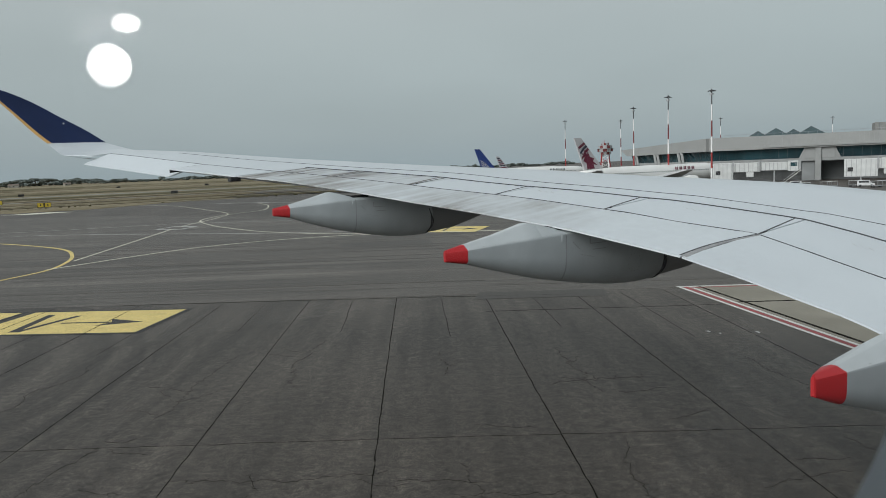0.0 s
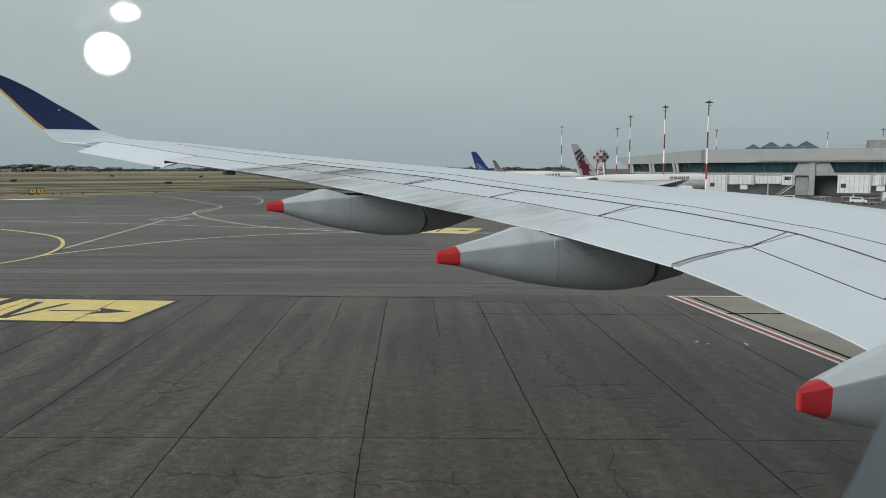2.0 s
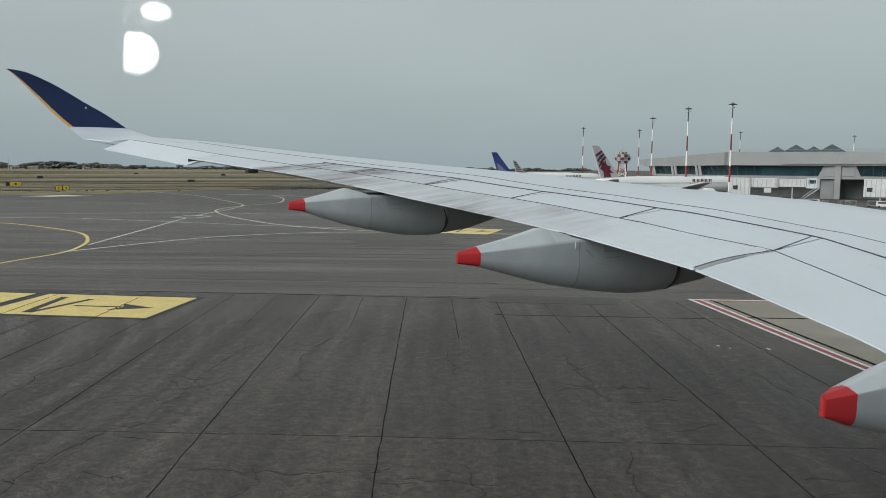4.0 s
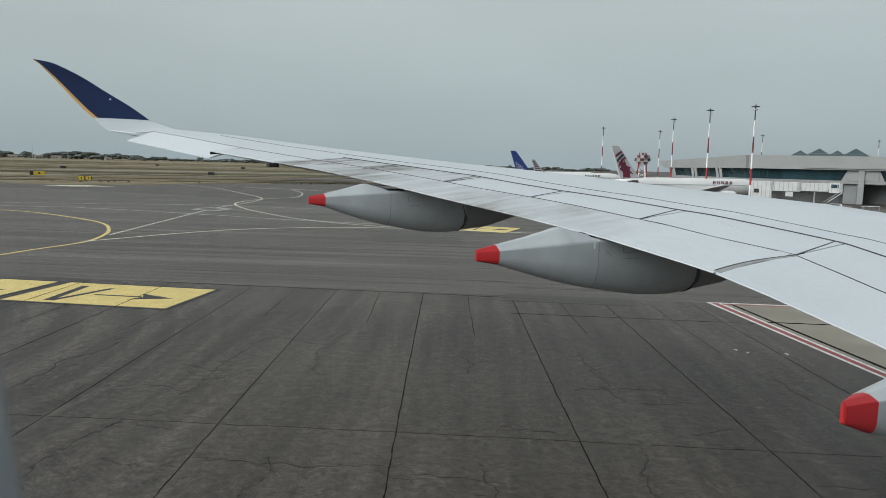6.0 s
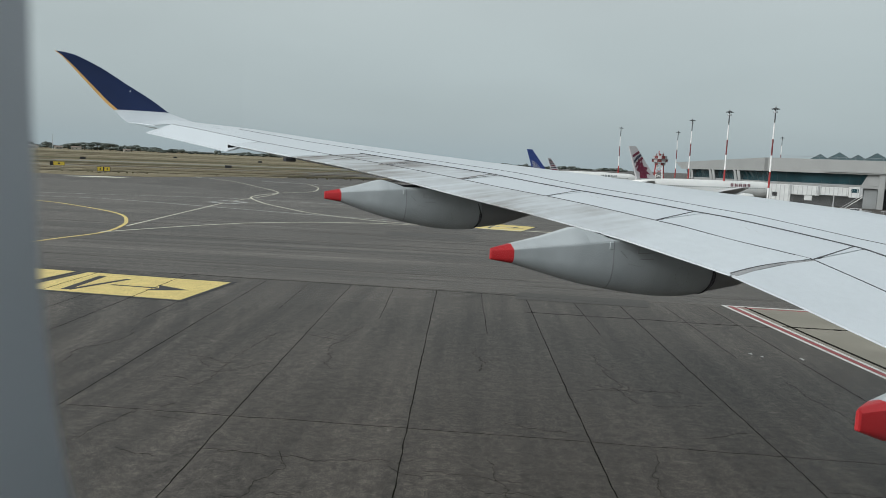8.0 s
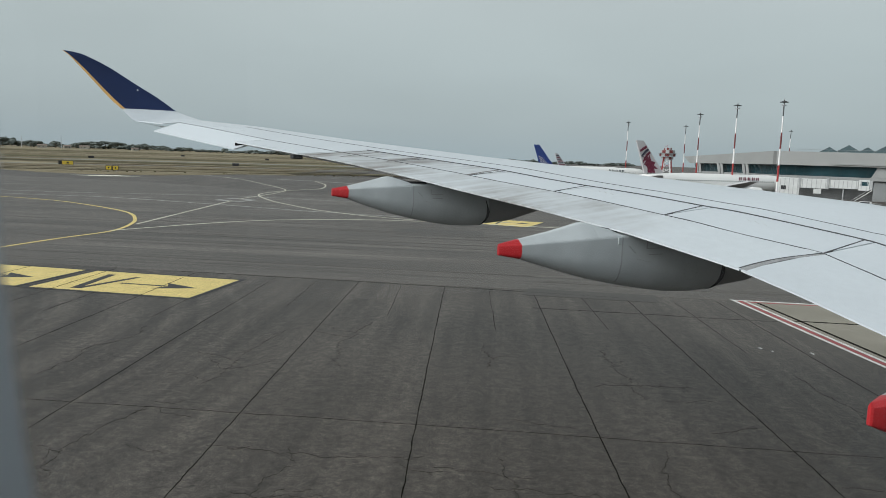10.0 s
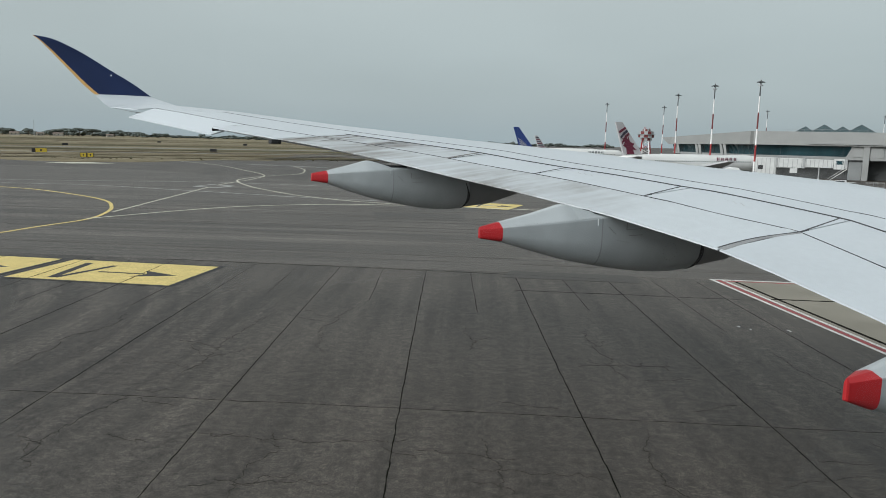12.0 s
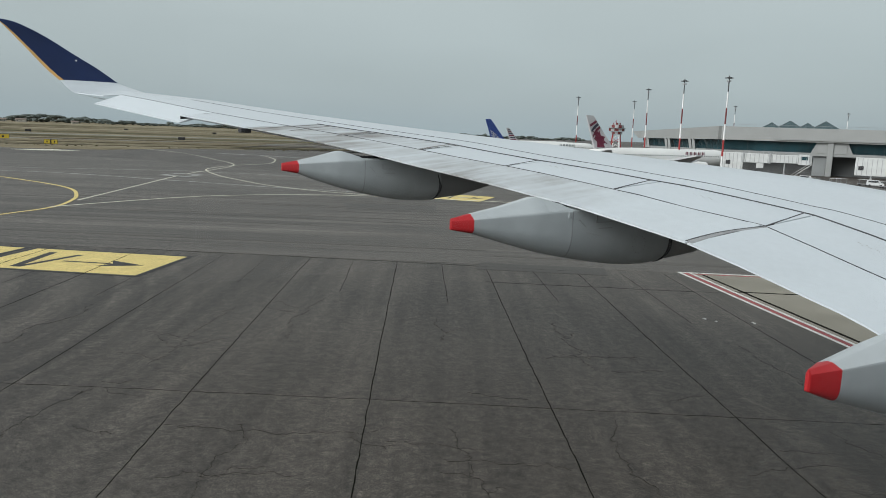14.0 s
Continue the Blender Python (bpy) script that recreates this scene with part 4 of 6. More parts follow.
band("joint", [(12.2, 30.7), (60, 29.2)], 0.16, 0.018, CRACK, "dark joint between concrete slabs", "joint", 0.01, 50)
for k in range(6):
    band("joint", [(16.0 + 5 * k, 34.2 - 0.2 * k), (18.5 + 5 * k, 6)], 0.05, 0.018, CRACK, "thin joint between concrete slabs", "joint", 0.01, 60 + k)


# ---- the field beyond the taxiway, and the far trees
PALE_GRASS = material("bleached_grass", (0.25, 0.215, 0.145), 0.95, vary=0.2, size=0.04, fine=0.25, fine_size=0.8, stretch=(0.3, 1, 1), spec=0.1)
GRASS_BROWN = material("brown_grass", (0.138, 0.108, 0.068), 0.95, vary=0.3, size=0.05, fine=0.35, fine_size=0.8, stretch=(0.3, 1, 1), spec=0.1)
RUNWAY = material("far_runway", (0.24, 0.235, 0.205), 0.9, vary=0.1, size=0.05, spec=0.1)


FAR_TURN = 1.15      # the terminal side's turn against the field


def polar(az, d, z=None):
    """A place by its bearing in degrees, to the right of straight ahead, and its distance."""
    az += FAR_TURN if az > -3 else 0.0
    x, y = d * math.sin(radians(az)), d * math.cos(radians(az))
    return Vector((x, y, ground_z(x, y) if z is None else z))


FIELD_AX, FIELD_AC = Vector((math.sin(radians(-27)), math.cos(radians(-27)), 0)), Vector((math.cos(radians(-27)), -math.sin(radians(-27)), 0))
EDGE = [(-1500, 700), (-420, 270), (-220, 205), (-140, 178), (-102, 156), (-88, 153), (-75, 161), (-66, 190), (-63, 234), (-66, 300), (-80, 420), (-60, 700), (-20, 1100), (60, 1700), (-900, 2100), (-2600, 1500)]
sheet("grass_field", EDGE, 0.03, GRASS, "dry yellow-brown airfield grass", "grass", kind="stuff", thick=0.03)


def field_strip(d0, d1, a, b, z, mat, name, label, category="grass", kind="stuff"):
    """A strip of the field across the view, from a to b sideways."""
    pts = [FIELD_AX * d0 + FIELD_AC * a, FIELD_AX * d0 + FIELD_AC * b, FIELD_AX * d1 + FIELD_AC * b, FIELD_AX * d1 + FIELD_AC * a]
    sheet(name, [(p.x, p.y) for p in pts], z, mat, label, category, kind=kind)


field_strip(196, 206, -22, 40, 0.05, PALE_GRASS, "grass_strip", "bleached grass strip by the pavement")
field_strip(208, 214, -60, 40, 0.05, GRASS_GREEN, "grass_strip", "greener grass strip")
field_strip(235, 242, -260, 70, 0.05, PALE_GRASS, "grass_strip", "bleached grass strip")
field_strip(262, 270, -300, 80, 0.05, RUNWAY, "runway_strip", "pale far taxiway strip", "taxiway", "structure")
field_strip(300, 330, -360, 100, 0.05, GRASS_GREEN, "grass_strip", "olive grass strip")
field_strip(345, 368, -400, 110, 0.05, RUNWAY, "runway_strip", "pale far runway strip", "runway", "structure")
field_strip(400, 450, -460, 140, 0.05, GRASS_GREEN, "grass_strip", "olive grass strip")
field_strip(520, 600, -600, 170, 0.05, PALE_GRASS, "grass_strip", "bleached grass strip")
field_strip(760, 830, -800, 260, 0.05, GRASS_GREEN, "grass_strip", "olive grass strip")
field_strip(980, 1150, -1000, 330, 0.05, PALE_GRASS, "grass_strip", "bleached grass strip")
r = random.Random(77)
for k in range(70):
    d0 = 205 + 620 * r.random() ** 2
    a0 = r.uniform(-1.0, 0.0) * d0
    field_strip(d0, d0 * r.uniform(1.004, 1.022), a0, a0 + d0 * r.uniform(0.15, 0.7), 0.06 + 0.003 * k, r.choice((PALE_GRASS, GRASS_GREEN, GRASS_BROWN)), "grass_strip", "streak of dry grass in the airfield")
# low tufts where the grass meets the pavement
r = random.Random(21)
bm = bmesh.new()
for k in range(70):
    q = r.random() ** 0.7
    p = FIELD_AX * (199 + r.gauss(0, 2.5)) + FIELD_AC * (-20 + 80 * q)
    h, w = r.uniform(0.08, 0.30), r.uniform(0.3, 0.9)
    for m in range(3):
        a = r.uniform(0, math.tau)
        d = Vector((math.cos(a), math.sin(a), 0)) * w
        bm.faces.new([bm.verts.new(p - d * 0.5), bm.verts.new(p + d * 0.5), bm.verts.new(p + d * 0.25 + Vector((0, 0, h))), bm.verts.new(p - d * 0.2 + Vector((0, 0, h * 0.8)))])
me = bpy.data.meshes.new("weed_tufts")
bm.to_mesh(me)
bm.free()
me.materials.append(GRASS_GREEN)
tagged(new("weed_tufts", me), "low weeds along the edge of the pavement", "weeds", kind="stuff")


def clump_row(name, label, spots, seed, mat=LEAF, blobs=7):
    """Far woods: each spot (bearing, distance, height, width) is a heap of rough leaf clumps."""
    r, bm = random.Random(seed), bmesh.new()
    for az, d, h, w in spots:
        base = polar(az, d, 0.0)
        for k in range(blobs):
            s = r.uniform(0.22, 0.5)
            c = base + Vector((r.uniform(-0.5, 0.5) * w, r.uniform(-0.4, 0.4) * w, h * r.uniform(0.25, 0.72)))
            got = bmesh.ops.create_icosphere(bm, subdivisions=1, radius=1.0)
            for v in got["verts"]:
                q = 1 + 0.5 * noise.noise(v.co * 2.3 + c * 0.37) + r.uniform(-0.25, 0.25)
                v.co = c + Vector((v.co.x * w * s * 0.6 * q, v.co.y * w * s * 0.6 * q, v.co.z * h * s * 0.62 * q))
    me = bpy.data.meshes.new(name)
    bm.to_mesh(me)
    bm.free()
    me.materials.append(mat)
    return tagged(new(name, me), label, "trees", kind="stuff")


r = random.Random(31)
spots = []
az = -40.0
while az < 9:
    h = 4.6 + 5.0 * r.random() ** 2 + (4.0 if -30.5 < az < -25 and r.random() < 0.5 else 0)
    if az < -33.2:
        h += 5.0
    if az > -23:
        h -= 1.8
    spots.append((az, 1500 + r.uniform(-60, 60), h + 1.5, r.uniform(13, 26)))
    az += r.uniform(0.22, 0.55)
clump_row("far_woods", "dark green line of far trees", spots, 5, blobs=13)


def umbrella_pine(az, d, h, w, seed):
    """A broad pine: a tapered trunk with limbs and a flat crown of clumps."""
    r = random.Random(seed)
    t = new("pine_tree")
    t.matrix_basis = Matrix.Translation(polar(az, d, 0.0))
    tagged(t, "dark green broad-crowned pine at the field's far edge", "tree", "pines beyond the field")
    bm = bmesh.new()
    rod(bm, (0, 0, 0), (0.2, 0, h * 0.6), 0.5, 0.3, 7)
    for k in range(5):
        a = k * math.tau / 5
        rod(bm, (0.1, 0, h * 0.45), (w * 0.3 * math.cos(a), w * 0.3 * math.sin(a), h * 0.75), 0.22, 0.1, 5)
    part("trunk", bm, TRUNK, t)
    bm = bmesh.new()
    for k in range(22):
        a, q = r.uniform(0, math.tau), math.sqrt(r.random())
        c = Vector((w * 0.42 * q * math.cos(a), w * 0.42 * q * math.sin(a), h * (0.78 - 0.16 * q * q + r.uniform(-0.05, 0.05))))
        got = bmesh.ops.create_icosphere(bm, subdivisions=2, radius=1.0)
        for v in got["verts"]:
            n = 1 + 0.5 * noise.noise(v.co * 2.1 + c) + r.uniform(-0.2, 0.2)
            v.co = c + Vector((v.co.x * w * 0.16 * n, v.co.y * w * 0.16 * n, v.co.z * h * 0.14 * n))
    part("crown", bm, LEAF, t)
    return t


for k, (az, d, h, w) in enumerate(((-31.9, 1320, 11.5, 16), (-30.6, 1350, 10, 14), (-29.6, 1300, 13.0, 26), (-28.8, 1340, 14.5, 30), (-28.0, 1310, 13.5, 26), (-30.3, 1330, 11.5, 20), (-33.0, 1340, 11.0, 18), (-26.6, 1360, 10.5, 16), (-26.0, 1330, 10, 12), (-24.8, 1380, 9, 12), (-23.2, 1400, 8.5, 11), (-33.4, 1300, 11, 18), (-35.0, 1250, 15, 26), (-36.2, 1250, 16, 28))):
    umbrella_pine(az, d, h, w, 40 + k)

HOUSE_WALL = material("far_plaster", (0.33, 0.31, 0.27), 0.9, vary=0.1, size=0.2)
HOUSE_ROOF = material("far_roof_tiles", (0.20, 0.16, 0.135), 0.9, vary=0.15, size=0.4)
STEEL = material("galvanised_steel", (0.36, 0.37, 0.38), 0.5, metal=0.6, vary=0.08, size=1.0)
DARK = material("dark_opening", (0.03, 0.032, 0.035), 0.6, vary=0.2, size=1.0)


def house(az, d, w, h, seed):
    r = random.Random(seed)
    t = new("farm_house")
    t.matrix_basis = Matrix.Translation(polar(az, d, 0.0)) @ pose(0, 0, 0, 0, 0, -az + r.uniform(-15, 15))
    tagged(t, "low plastered building among far trees", "house", "far low buildings")
    part("wall", box(bmesh.new(), (-w / 2, -4, 0), (w / 2, 4, h)), HOUSE_WALL, t)
    bm = bmesh.new()
    a = [bm.verts.new(p) for p in ((-w / 2 - 0.5, -4.5, h), (w / 2 + 0.5, -4.5, h), (w / 2 + 0.5, 4.5, h), (-w / 2 - 0.5, 4.5, h), (-w / 2 - 0.5, 0, h + 1.8), (w / 2 + 0.5, 0, h + 1.8))]
    for f in ((0, 1, 5, 4), (2, 3, 4, 5), (0, 4, 3), (1, 2, 5), (3, 2, 1, 0)):
        bm.faces.new([a[i] for i in f])
    part("roof", bm, HOUSE_ROOF, t)
    for k in range(int(w / 5)):
        part("window", box(bmesh.new(), (-w / 2 + 2 + 5 * k, -4.06, 1.2), (-w / 2 + 3.4 + 5 * k, -4.0, 2.6)), DARK, t)
    return t


for k, (az, d, w, h) in enumerate(((-31.2, 1290, 10, 3.4), (-30.1, 1290, 14, 3.6), (-26.9, 1290, 9, 2.8), (-32.7, 1240, 12, 3.6))):
    house(az, d, w, h, k)
for az, d, h in ((-31.55, 1250, 22), (-33.9, 1210, 16)):
    t = new("radio_mast")
    t.matrix_basis = Matrix.Translation(polar(az, d, 0.0))
    tagged(t, "thin grey mast behind the airfield", "mast")
    part("pole", rod(bmesh.new(), (0, 0, 0), (0, 0, h), 0.6, 0.3, 6), STEEL, t)

# guidance signs in the grass
SIGN_YELLOW = material("yellow_sign_face", (0.62, 0.46, 0.05), 0.5, vary=0.06, size=2.0)
SIGN_BLACK = material("black_sign_face", (0.02, 0.02, 0.022), 0.5, vary=0.1, size=2.0)


def taxi_sign(x, y, wide, tall, split, dark_only=False):
    t = new("taxi_sign")
    t.matrix_basis = pose(x, y, 0.03, 0, 0, math.degrees(math.atan2(-x, y)))
    tagged(t, "black airfield sign board in dry grass" if dark_only else "yellow and black airfield sign board in dry grass", "sign", "airfield signs")
    for a in (-wide * 0.35, wide * 0.35):
        part("leg", rod(bmesh.new(), (a, 0, 0), (a, 0, 0.35), 0.07, n=6), STEEL, t)
    part("board", box(bmesh.new(), (-wide / 2, -0.12, 0.3), (wide / 2, 0.12, 0.3 + tall), 0.03), SIGN_BLACK, t)
    if not dark_only:
        for a, b in split:
            f = part("face", box(bmesh.new(), (-wide / 2 + wide * a, -0.15, 0.36), (-wide / 2 + wide * b, -0.121, 0.24 + tall)), SIGN_YELLOW, t, "yellow sign face")
            part("letter_bar", box(bmesh.new(), (-wide / 2 + wide * (a * 0.6 + b * 0.4), -0.16, 0.3 + tall * 0.3), (-wide / 2 + wide * (a * 0.4 + b * 0.6), -0.151, 0.3 + tall * 0.7)), SIGN_BLACK, f)
    return t


taxi_sign(-126.5, 208.0, 3.9, 1.15, ((0.25, 0.98),))
taxi_sign(-95.4, 176.3, 3.0, 1.05, ((0.03, 0.45), (0.55, 0.97)))
for x, y in ((-186.8, 327.1), (-97.6, 268.4), (-150, 470), (-228, 520)):
    taxi_sign(x, y, 2.4, 1.0, (), True)


# ---- terminal, stands, masts and parked airliners, well beyond the wing
FASCIA = material("white_metal_fascia", (0.275, 0.281, 0.273), 0.6, vary=0.07, size=0.25, fine=0.04, fine_size=2.0)
FASCIA_DARK = material("grey_fascia_joint", (0.30, 0.306, 0.30), 0.7, vary=0.1, size=1.0)
PALE_CONCRETE = material("pale_terminal_concrete", (0.26, 0.266, 0.26), 0.8, vary=0.1, size=0.3, fine=0.05, fine_size=3.0)
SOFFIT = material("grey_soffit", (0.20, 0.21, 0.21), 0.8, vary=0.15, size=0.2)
# dark base colour carries the shade under the overhang
RECESS_SHADE = material("shaded_ground_floor", (0.115, 0.12, 0.12), 0.8, vary=0.25, size=0.3)
GLASS = material("dark_teal_glazing", (0.018, 0.050, 0.060), 0.12, vary=0.4, size=0.12)
# paler teal that paints the diagonal reflections on the glazing
REFLECTION_TEAL = material("teal_grey_reflection", (0.10, 0.15, 0.16), 0.3, vary=0.15, size=0.3)
MULLION = material("grey_mullion", (0.10, 0.12, 0.125), 0.5, vary=0.1, size=1.0)
PLANT_GREY = material("roof_plant_panels", (0.20, 0.20, 0.19), 0.8, vary=0.12, size=0.5)
BRIDGE_WHITE = material("white_jet_bridge", (0.53, 0.54, 0.53), 0.55, vary=0.08, size=0.6)
BRIDGE_GREY = material("grey_jet_bridge", (0.33, 0.34, 0.34), 0.6, vary=0.1, size=0.6)
MAST_WHITE = material("white_mast_paint", (0.72, 0.72, 0.71), 0.6, vary=0.08, size=0.6)
MAST_DARK_RED = material("dark_red_mast_paint", (0.14, 0.022, 0.022), 0.6, vary=0.1, size=0.6)
MAST_HEAD = material("dark_mast_steel", (0.055, 0.058, 0.06), 0.6, vary=0.1, size=0.6)
MAST_RED = material("red_mast_paint", (0.30, 0.025, 0.025), 0.6, vary=0.1, size=0.6)
JET_WHITE = material("white_airliner_paint", (0.76, 0.76, 0.74), 0.45, vary=0.04, size=0.2)
JET_GREY = material("grey_airliner_paint", (0.52, 0.53, 0.54), 0.45, vary=0.05, size=0.2)
FIN_BLUE = material("royal_blue_fin", (0.02, 0.05, 0.22), 0.45, vary=0.08, size=0.3)
FIN_MAROON = material("maroon_fin", (0.13, 0.012, 0.035), 0.45, vary=0.1, size=0.3)
FIN_PALE = material("pale_grey_fin", (0.50, 0.49, 0.50), 0.45, vary=0.05, size=0.3)
STRIPE_DARK = material("dark_fin_stripe", (0.03, 0.035, 0.06), 0.5, vary=0.1, size=0.5)
TERM_AZ = 24.0 + FAR_TURN
TE, TN = Vector((math.cos(radians(TERM_AZ)), -math.sin(radians(TERM_AZ)), 0)), Vector((-math.sin(radians(TERM_AZ)), -math.cos(radians(TERM_AZ)), 0))
KINK = polar(18.65, 330, 0.0)
BASE = -5.2


def along(az):
    """How far along the terminal's front a bearing meets it, from the kink."""
    d = Vector((math.sin(radians(az + FAR_TURN)), math.cos(radians(az + FAR_TURN)), 0))
    k = (KINK.dot(TN)) / d.dot(TN)
    return (d * k - KINK).dot(TE)


terminal = new("terminal_building")
terminal.matrix_basis = Matrix(((TE.x, -TN.x, 0, KINK.x), (TE.y, -TN.y, 0, KINK.y), (0, 0, 1, 0), (0, 0, 0, 1)))
tagged(terminal, "long white-clad airport terminal with dark teal glazing on piers", "terminal building")
R0, R1 = along(18.65), along(33.75)      # the straight front
left_dir = (polar(12.6, 420, 0.0) - KINK)
LEFT = Vector((left_dir.dot(TE), -left_dir.dot(TN), 0))    # far end of the receding wing, local
Z_ROOF, Z_FAS, Z_GLASS, Z_SILL = 13.3, 7.9, 3.8, 2.7


def wall_strip(name, p, q, z0, z1, mat, thick=0.5, out=0.0, lean=0.0, z0b=None, z1b=None, label="", cut=0.0):
    """A wall panel from p to q (local x, y), z0 to z1; lean pushes its foot back; cut slants its end at p; z0b, z1b: the heights at q."""
    p, q = Vector((p[0], p[1], 0)), Vector((q[0], q[1], 0))
    d = (q - p).normalized()
    nrm = Vector((d.y, -d.x, 0))
    z0b, z1b = z0 if z0b is None else z0b, z1 if z1b is None else z1b
    bm, vs = bmesh.new(), []
    for base, lo, hi in ((p, z0, z1), (q, z0b, z1b)):
        for z, off in ((lo, out - lean), (hi, out), (hi, out - thick), (lo, out - thick - lean)):
            vs.append(bm.verts.new(base + nrm * off + d * (cut if base is p and z == lo else 0.0) + Vector((0, 0, z))))
    for f in ((0, 1, 2, 3), (7, 6, 5, 4), (0, 4, 5, 1), (1, 5, 6, 2), (2, 6, 7, 3), (3, 7, 4, 0)):
        bm.faces.new([vs[i] for i in f])
    bmesh.ops.recalc_face_normals(bm, faces=bm.faces)
    return part(name, bm, mat, terminal, label)


# straight front
wall_strip("fascia", (R0, 0), (R1, 0), Z_FAS, Z_ROOF, FASCIA, 18, 1.6, label="white ribbed metal roof fascia")
wall_strip("fascia_ledge", (along(22.2), 0), (R1 - 1, 0), Z_FAS + 0.6, Z_FAS + 1.3, FASCIA, 0.6, 2.2)
wall_strip("sill", (R0, 0), (R1, 0), Z_SILL, Z_GLASS, PALE_CONCRETE, 17, 0.6, label="pale concrete sill band")
wall_strip("ground_floor_wall", (R0, 10), (R1, 10), BASE, Z_SILL, RECESS_SHADE, 0.5, 0)
wall_strip("soffit", (R0, 0), (R1, 0), Z_SILL - 0.25, Z_SILL - 0.004, SOFFIT, 16, 0.2)
# receding wing to the far end
wall_strip("fascia", (LEFT.x, LEFT.y), (R0, 0), Z_FAS - 0.3, 11.0, FASCIA, 14, 1.6, z0b=Z_FAS, z1b=Z_ROOF, cut=9.0, label="white ribbed metal roof fascia")
wall_strip("sill", (LEFT.x * 0.86, LEFT.y * 0.86), (R0, 0), Z_SILL, Z_GLASS, PALE_CONCRETE, 13, 0.6, cut=2.0)
wall_strip("ground_floor_wall", (LEFT.x + 4, LEFT.y + 6), (R0, 8), BASE, Z_SILL, RECESS_SHADE, 0.5, 0)


def glazed(p, q, n, name="window"):
    p, q = Vector((p[0], p[1], 0)), Vector((q[0], q[1], 0))
    w = wall_strip(name, p, q, Z_GLASS, Z_FAS, GLASS, 0.3, -0.6, lean=1.3, label="dark teal glazing band")
    for k in range(1, n):
        c = p + (q - p) * k / n
        d = (q - p).normalized() * 0.05
        m = wall_strip("mullion", c - d, c + d, Z_GLASS, Z_FAS, MULLION, 0.3, -0.45, lean=1.3)
        m.parent = w
    return w


for a, b, n in ((18.75, 24.9, 11), (26.7, 31.1, 8), (32.0, 33.5, 3)):
    glazed((along(a), 0), (along(b), 0), n)
for a, b in ((24.9, 26.7), (31.1, 32.0), (33.5, 33.75)):
    wall_strip("pier_head", (along(a), 0), (along(b), 0), Z_GLASS, Z_FAS, PALE_CONCRETE, 6, 0.3, lean=-0.5)
a, b = LEFT * 0.90, LEFT * 0.01
glazed((a.x, a.y), (b.x, b.y), 18)
for t in (0.19, 0.46, 0.73):
    c, d = LEFT * (1 - t), LEFT.normalized() * -2.2
    for s_ in (-1, 1):
        bm = bmesh.new()
        e = c + d * 0.8 * s_
        rod(bm, (e.x + d.x * 0.5, e.y + d.y * 0.5 - 1.8, Z_SILL), (e.x - d.x * 0.5, e.y - d.y * 0.5 - 2.2, Z_FAS + 0.4), 0.8, 0.8, 4)
        part("slanted_strut", bm, PALE_CONCRETE, terminal, "slanted pale concrete strut")
# slanted reflections in the glazing, painted as paler plates, and its bays' slanted ends
for az, tilt in ((20.0, 3.4), (29.2, -3.4), (18.95, -1.5)):
    x = along(az)
    wall_strip("painted_reflection", (x - 1.0, 0.35), (x + 1.0, 0.35), Z_GLASS + 0.1, Z_FAS - 0.1, REFLECTION_TEAL, 0.12, -0.85, lean=1.25, label="teal-grey slanted plate painted as a reflection in the glazing").data.transform(Matrix(((1, 0, tilt / 4.1, -tilt), (0, 1, 0, 0), (0, 0, 1, 0), (0, 0, 0, 1))))
for az, way in ((24.9, -1), (26.7, 1), (31.1, -1), (32.0, 1)):
    x = along(az)
    bm = bmesh.new()
    v = [[bm.verts.new((x + way * u, y, z)) for u, z in ((-0.2, Z_GLASS), (2.2, Z_GLASS), (0.3, Z_FAS), (-0.2, Z_FAS))] for y in (-0.2, 1.9)]
    for f in ((0, 1, 2, 3),):
        bm.faces.new([v[0][i] for i in f])
        bm.faces.new([v[1][i] for i in f[::-1]])
    for i in range(4):
        bm.faces.new((v[0][i], v[1][i], v[1][(i + 1) % 4], v[0][(i + 1) % 4]))
    bmesh.ops.recalc_face_normals(bm, faces=bm.faces)
    part("bay_end", bm, PALE_CONCRETE, terminal, "slanted concrete end of a glazed bay")
# ribs of the fascia
for k in range(52):
    x = R0 + (R1 - R0) * (k + 0.5) / 52
    wall_strip("fascia_rib", (x - 0.07, 0), (x + 0.07, 0), Z_FAS + 1.5, Z_ROOF - 0.5, FASCIA_DARK, 0.1, 1.63)
for k in range(16):
    c = LEFT * (1 - (k + 0.5) / 16)
    d = LEFT.normalized() * -0.08
    wall_strip("fascia_rib", c - d, c + d, Z_FAS + 0.6, 11.2 + 2.0 * (k / 16), FASCIA_DARK, 0.1, 1.63)
# great piers under the front
for az, w in ((25.3, 6.8), (31.4, 6.0)):
    x = along(az)
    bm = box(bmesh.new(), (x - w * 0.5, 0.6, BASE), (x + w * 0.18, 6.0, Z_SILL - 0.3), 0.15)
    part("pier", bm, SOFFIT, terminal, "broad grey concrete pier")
    bm = box(bmesh.new(), (x + w * 0.18 + 0.02, -1.2, BASE), (x + w * 0.5, 5.0, Z_FAS + 0.9), 0.15)
    part("pier", bm, PALE_CONCRETE, terminal, "pale concrete pier shaft")
    bm = box(bmesh.new(), (x - w * 0.25, -1.5, Z_FAS + 0.0), (x + w * 0.75, 1.0, Z_FAS + 1.5), 0.2)
    part("pier_cap", bm, PALE_CONCRETE, terminal)
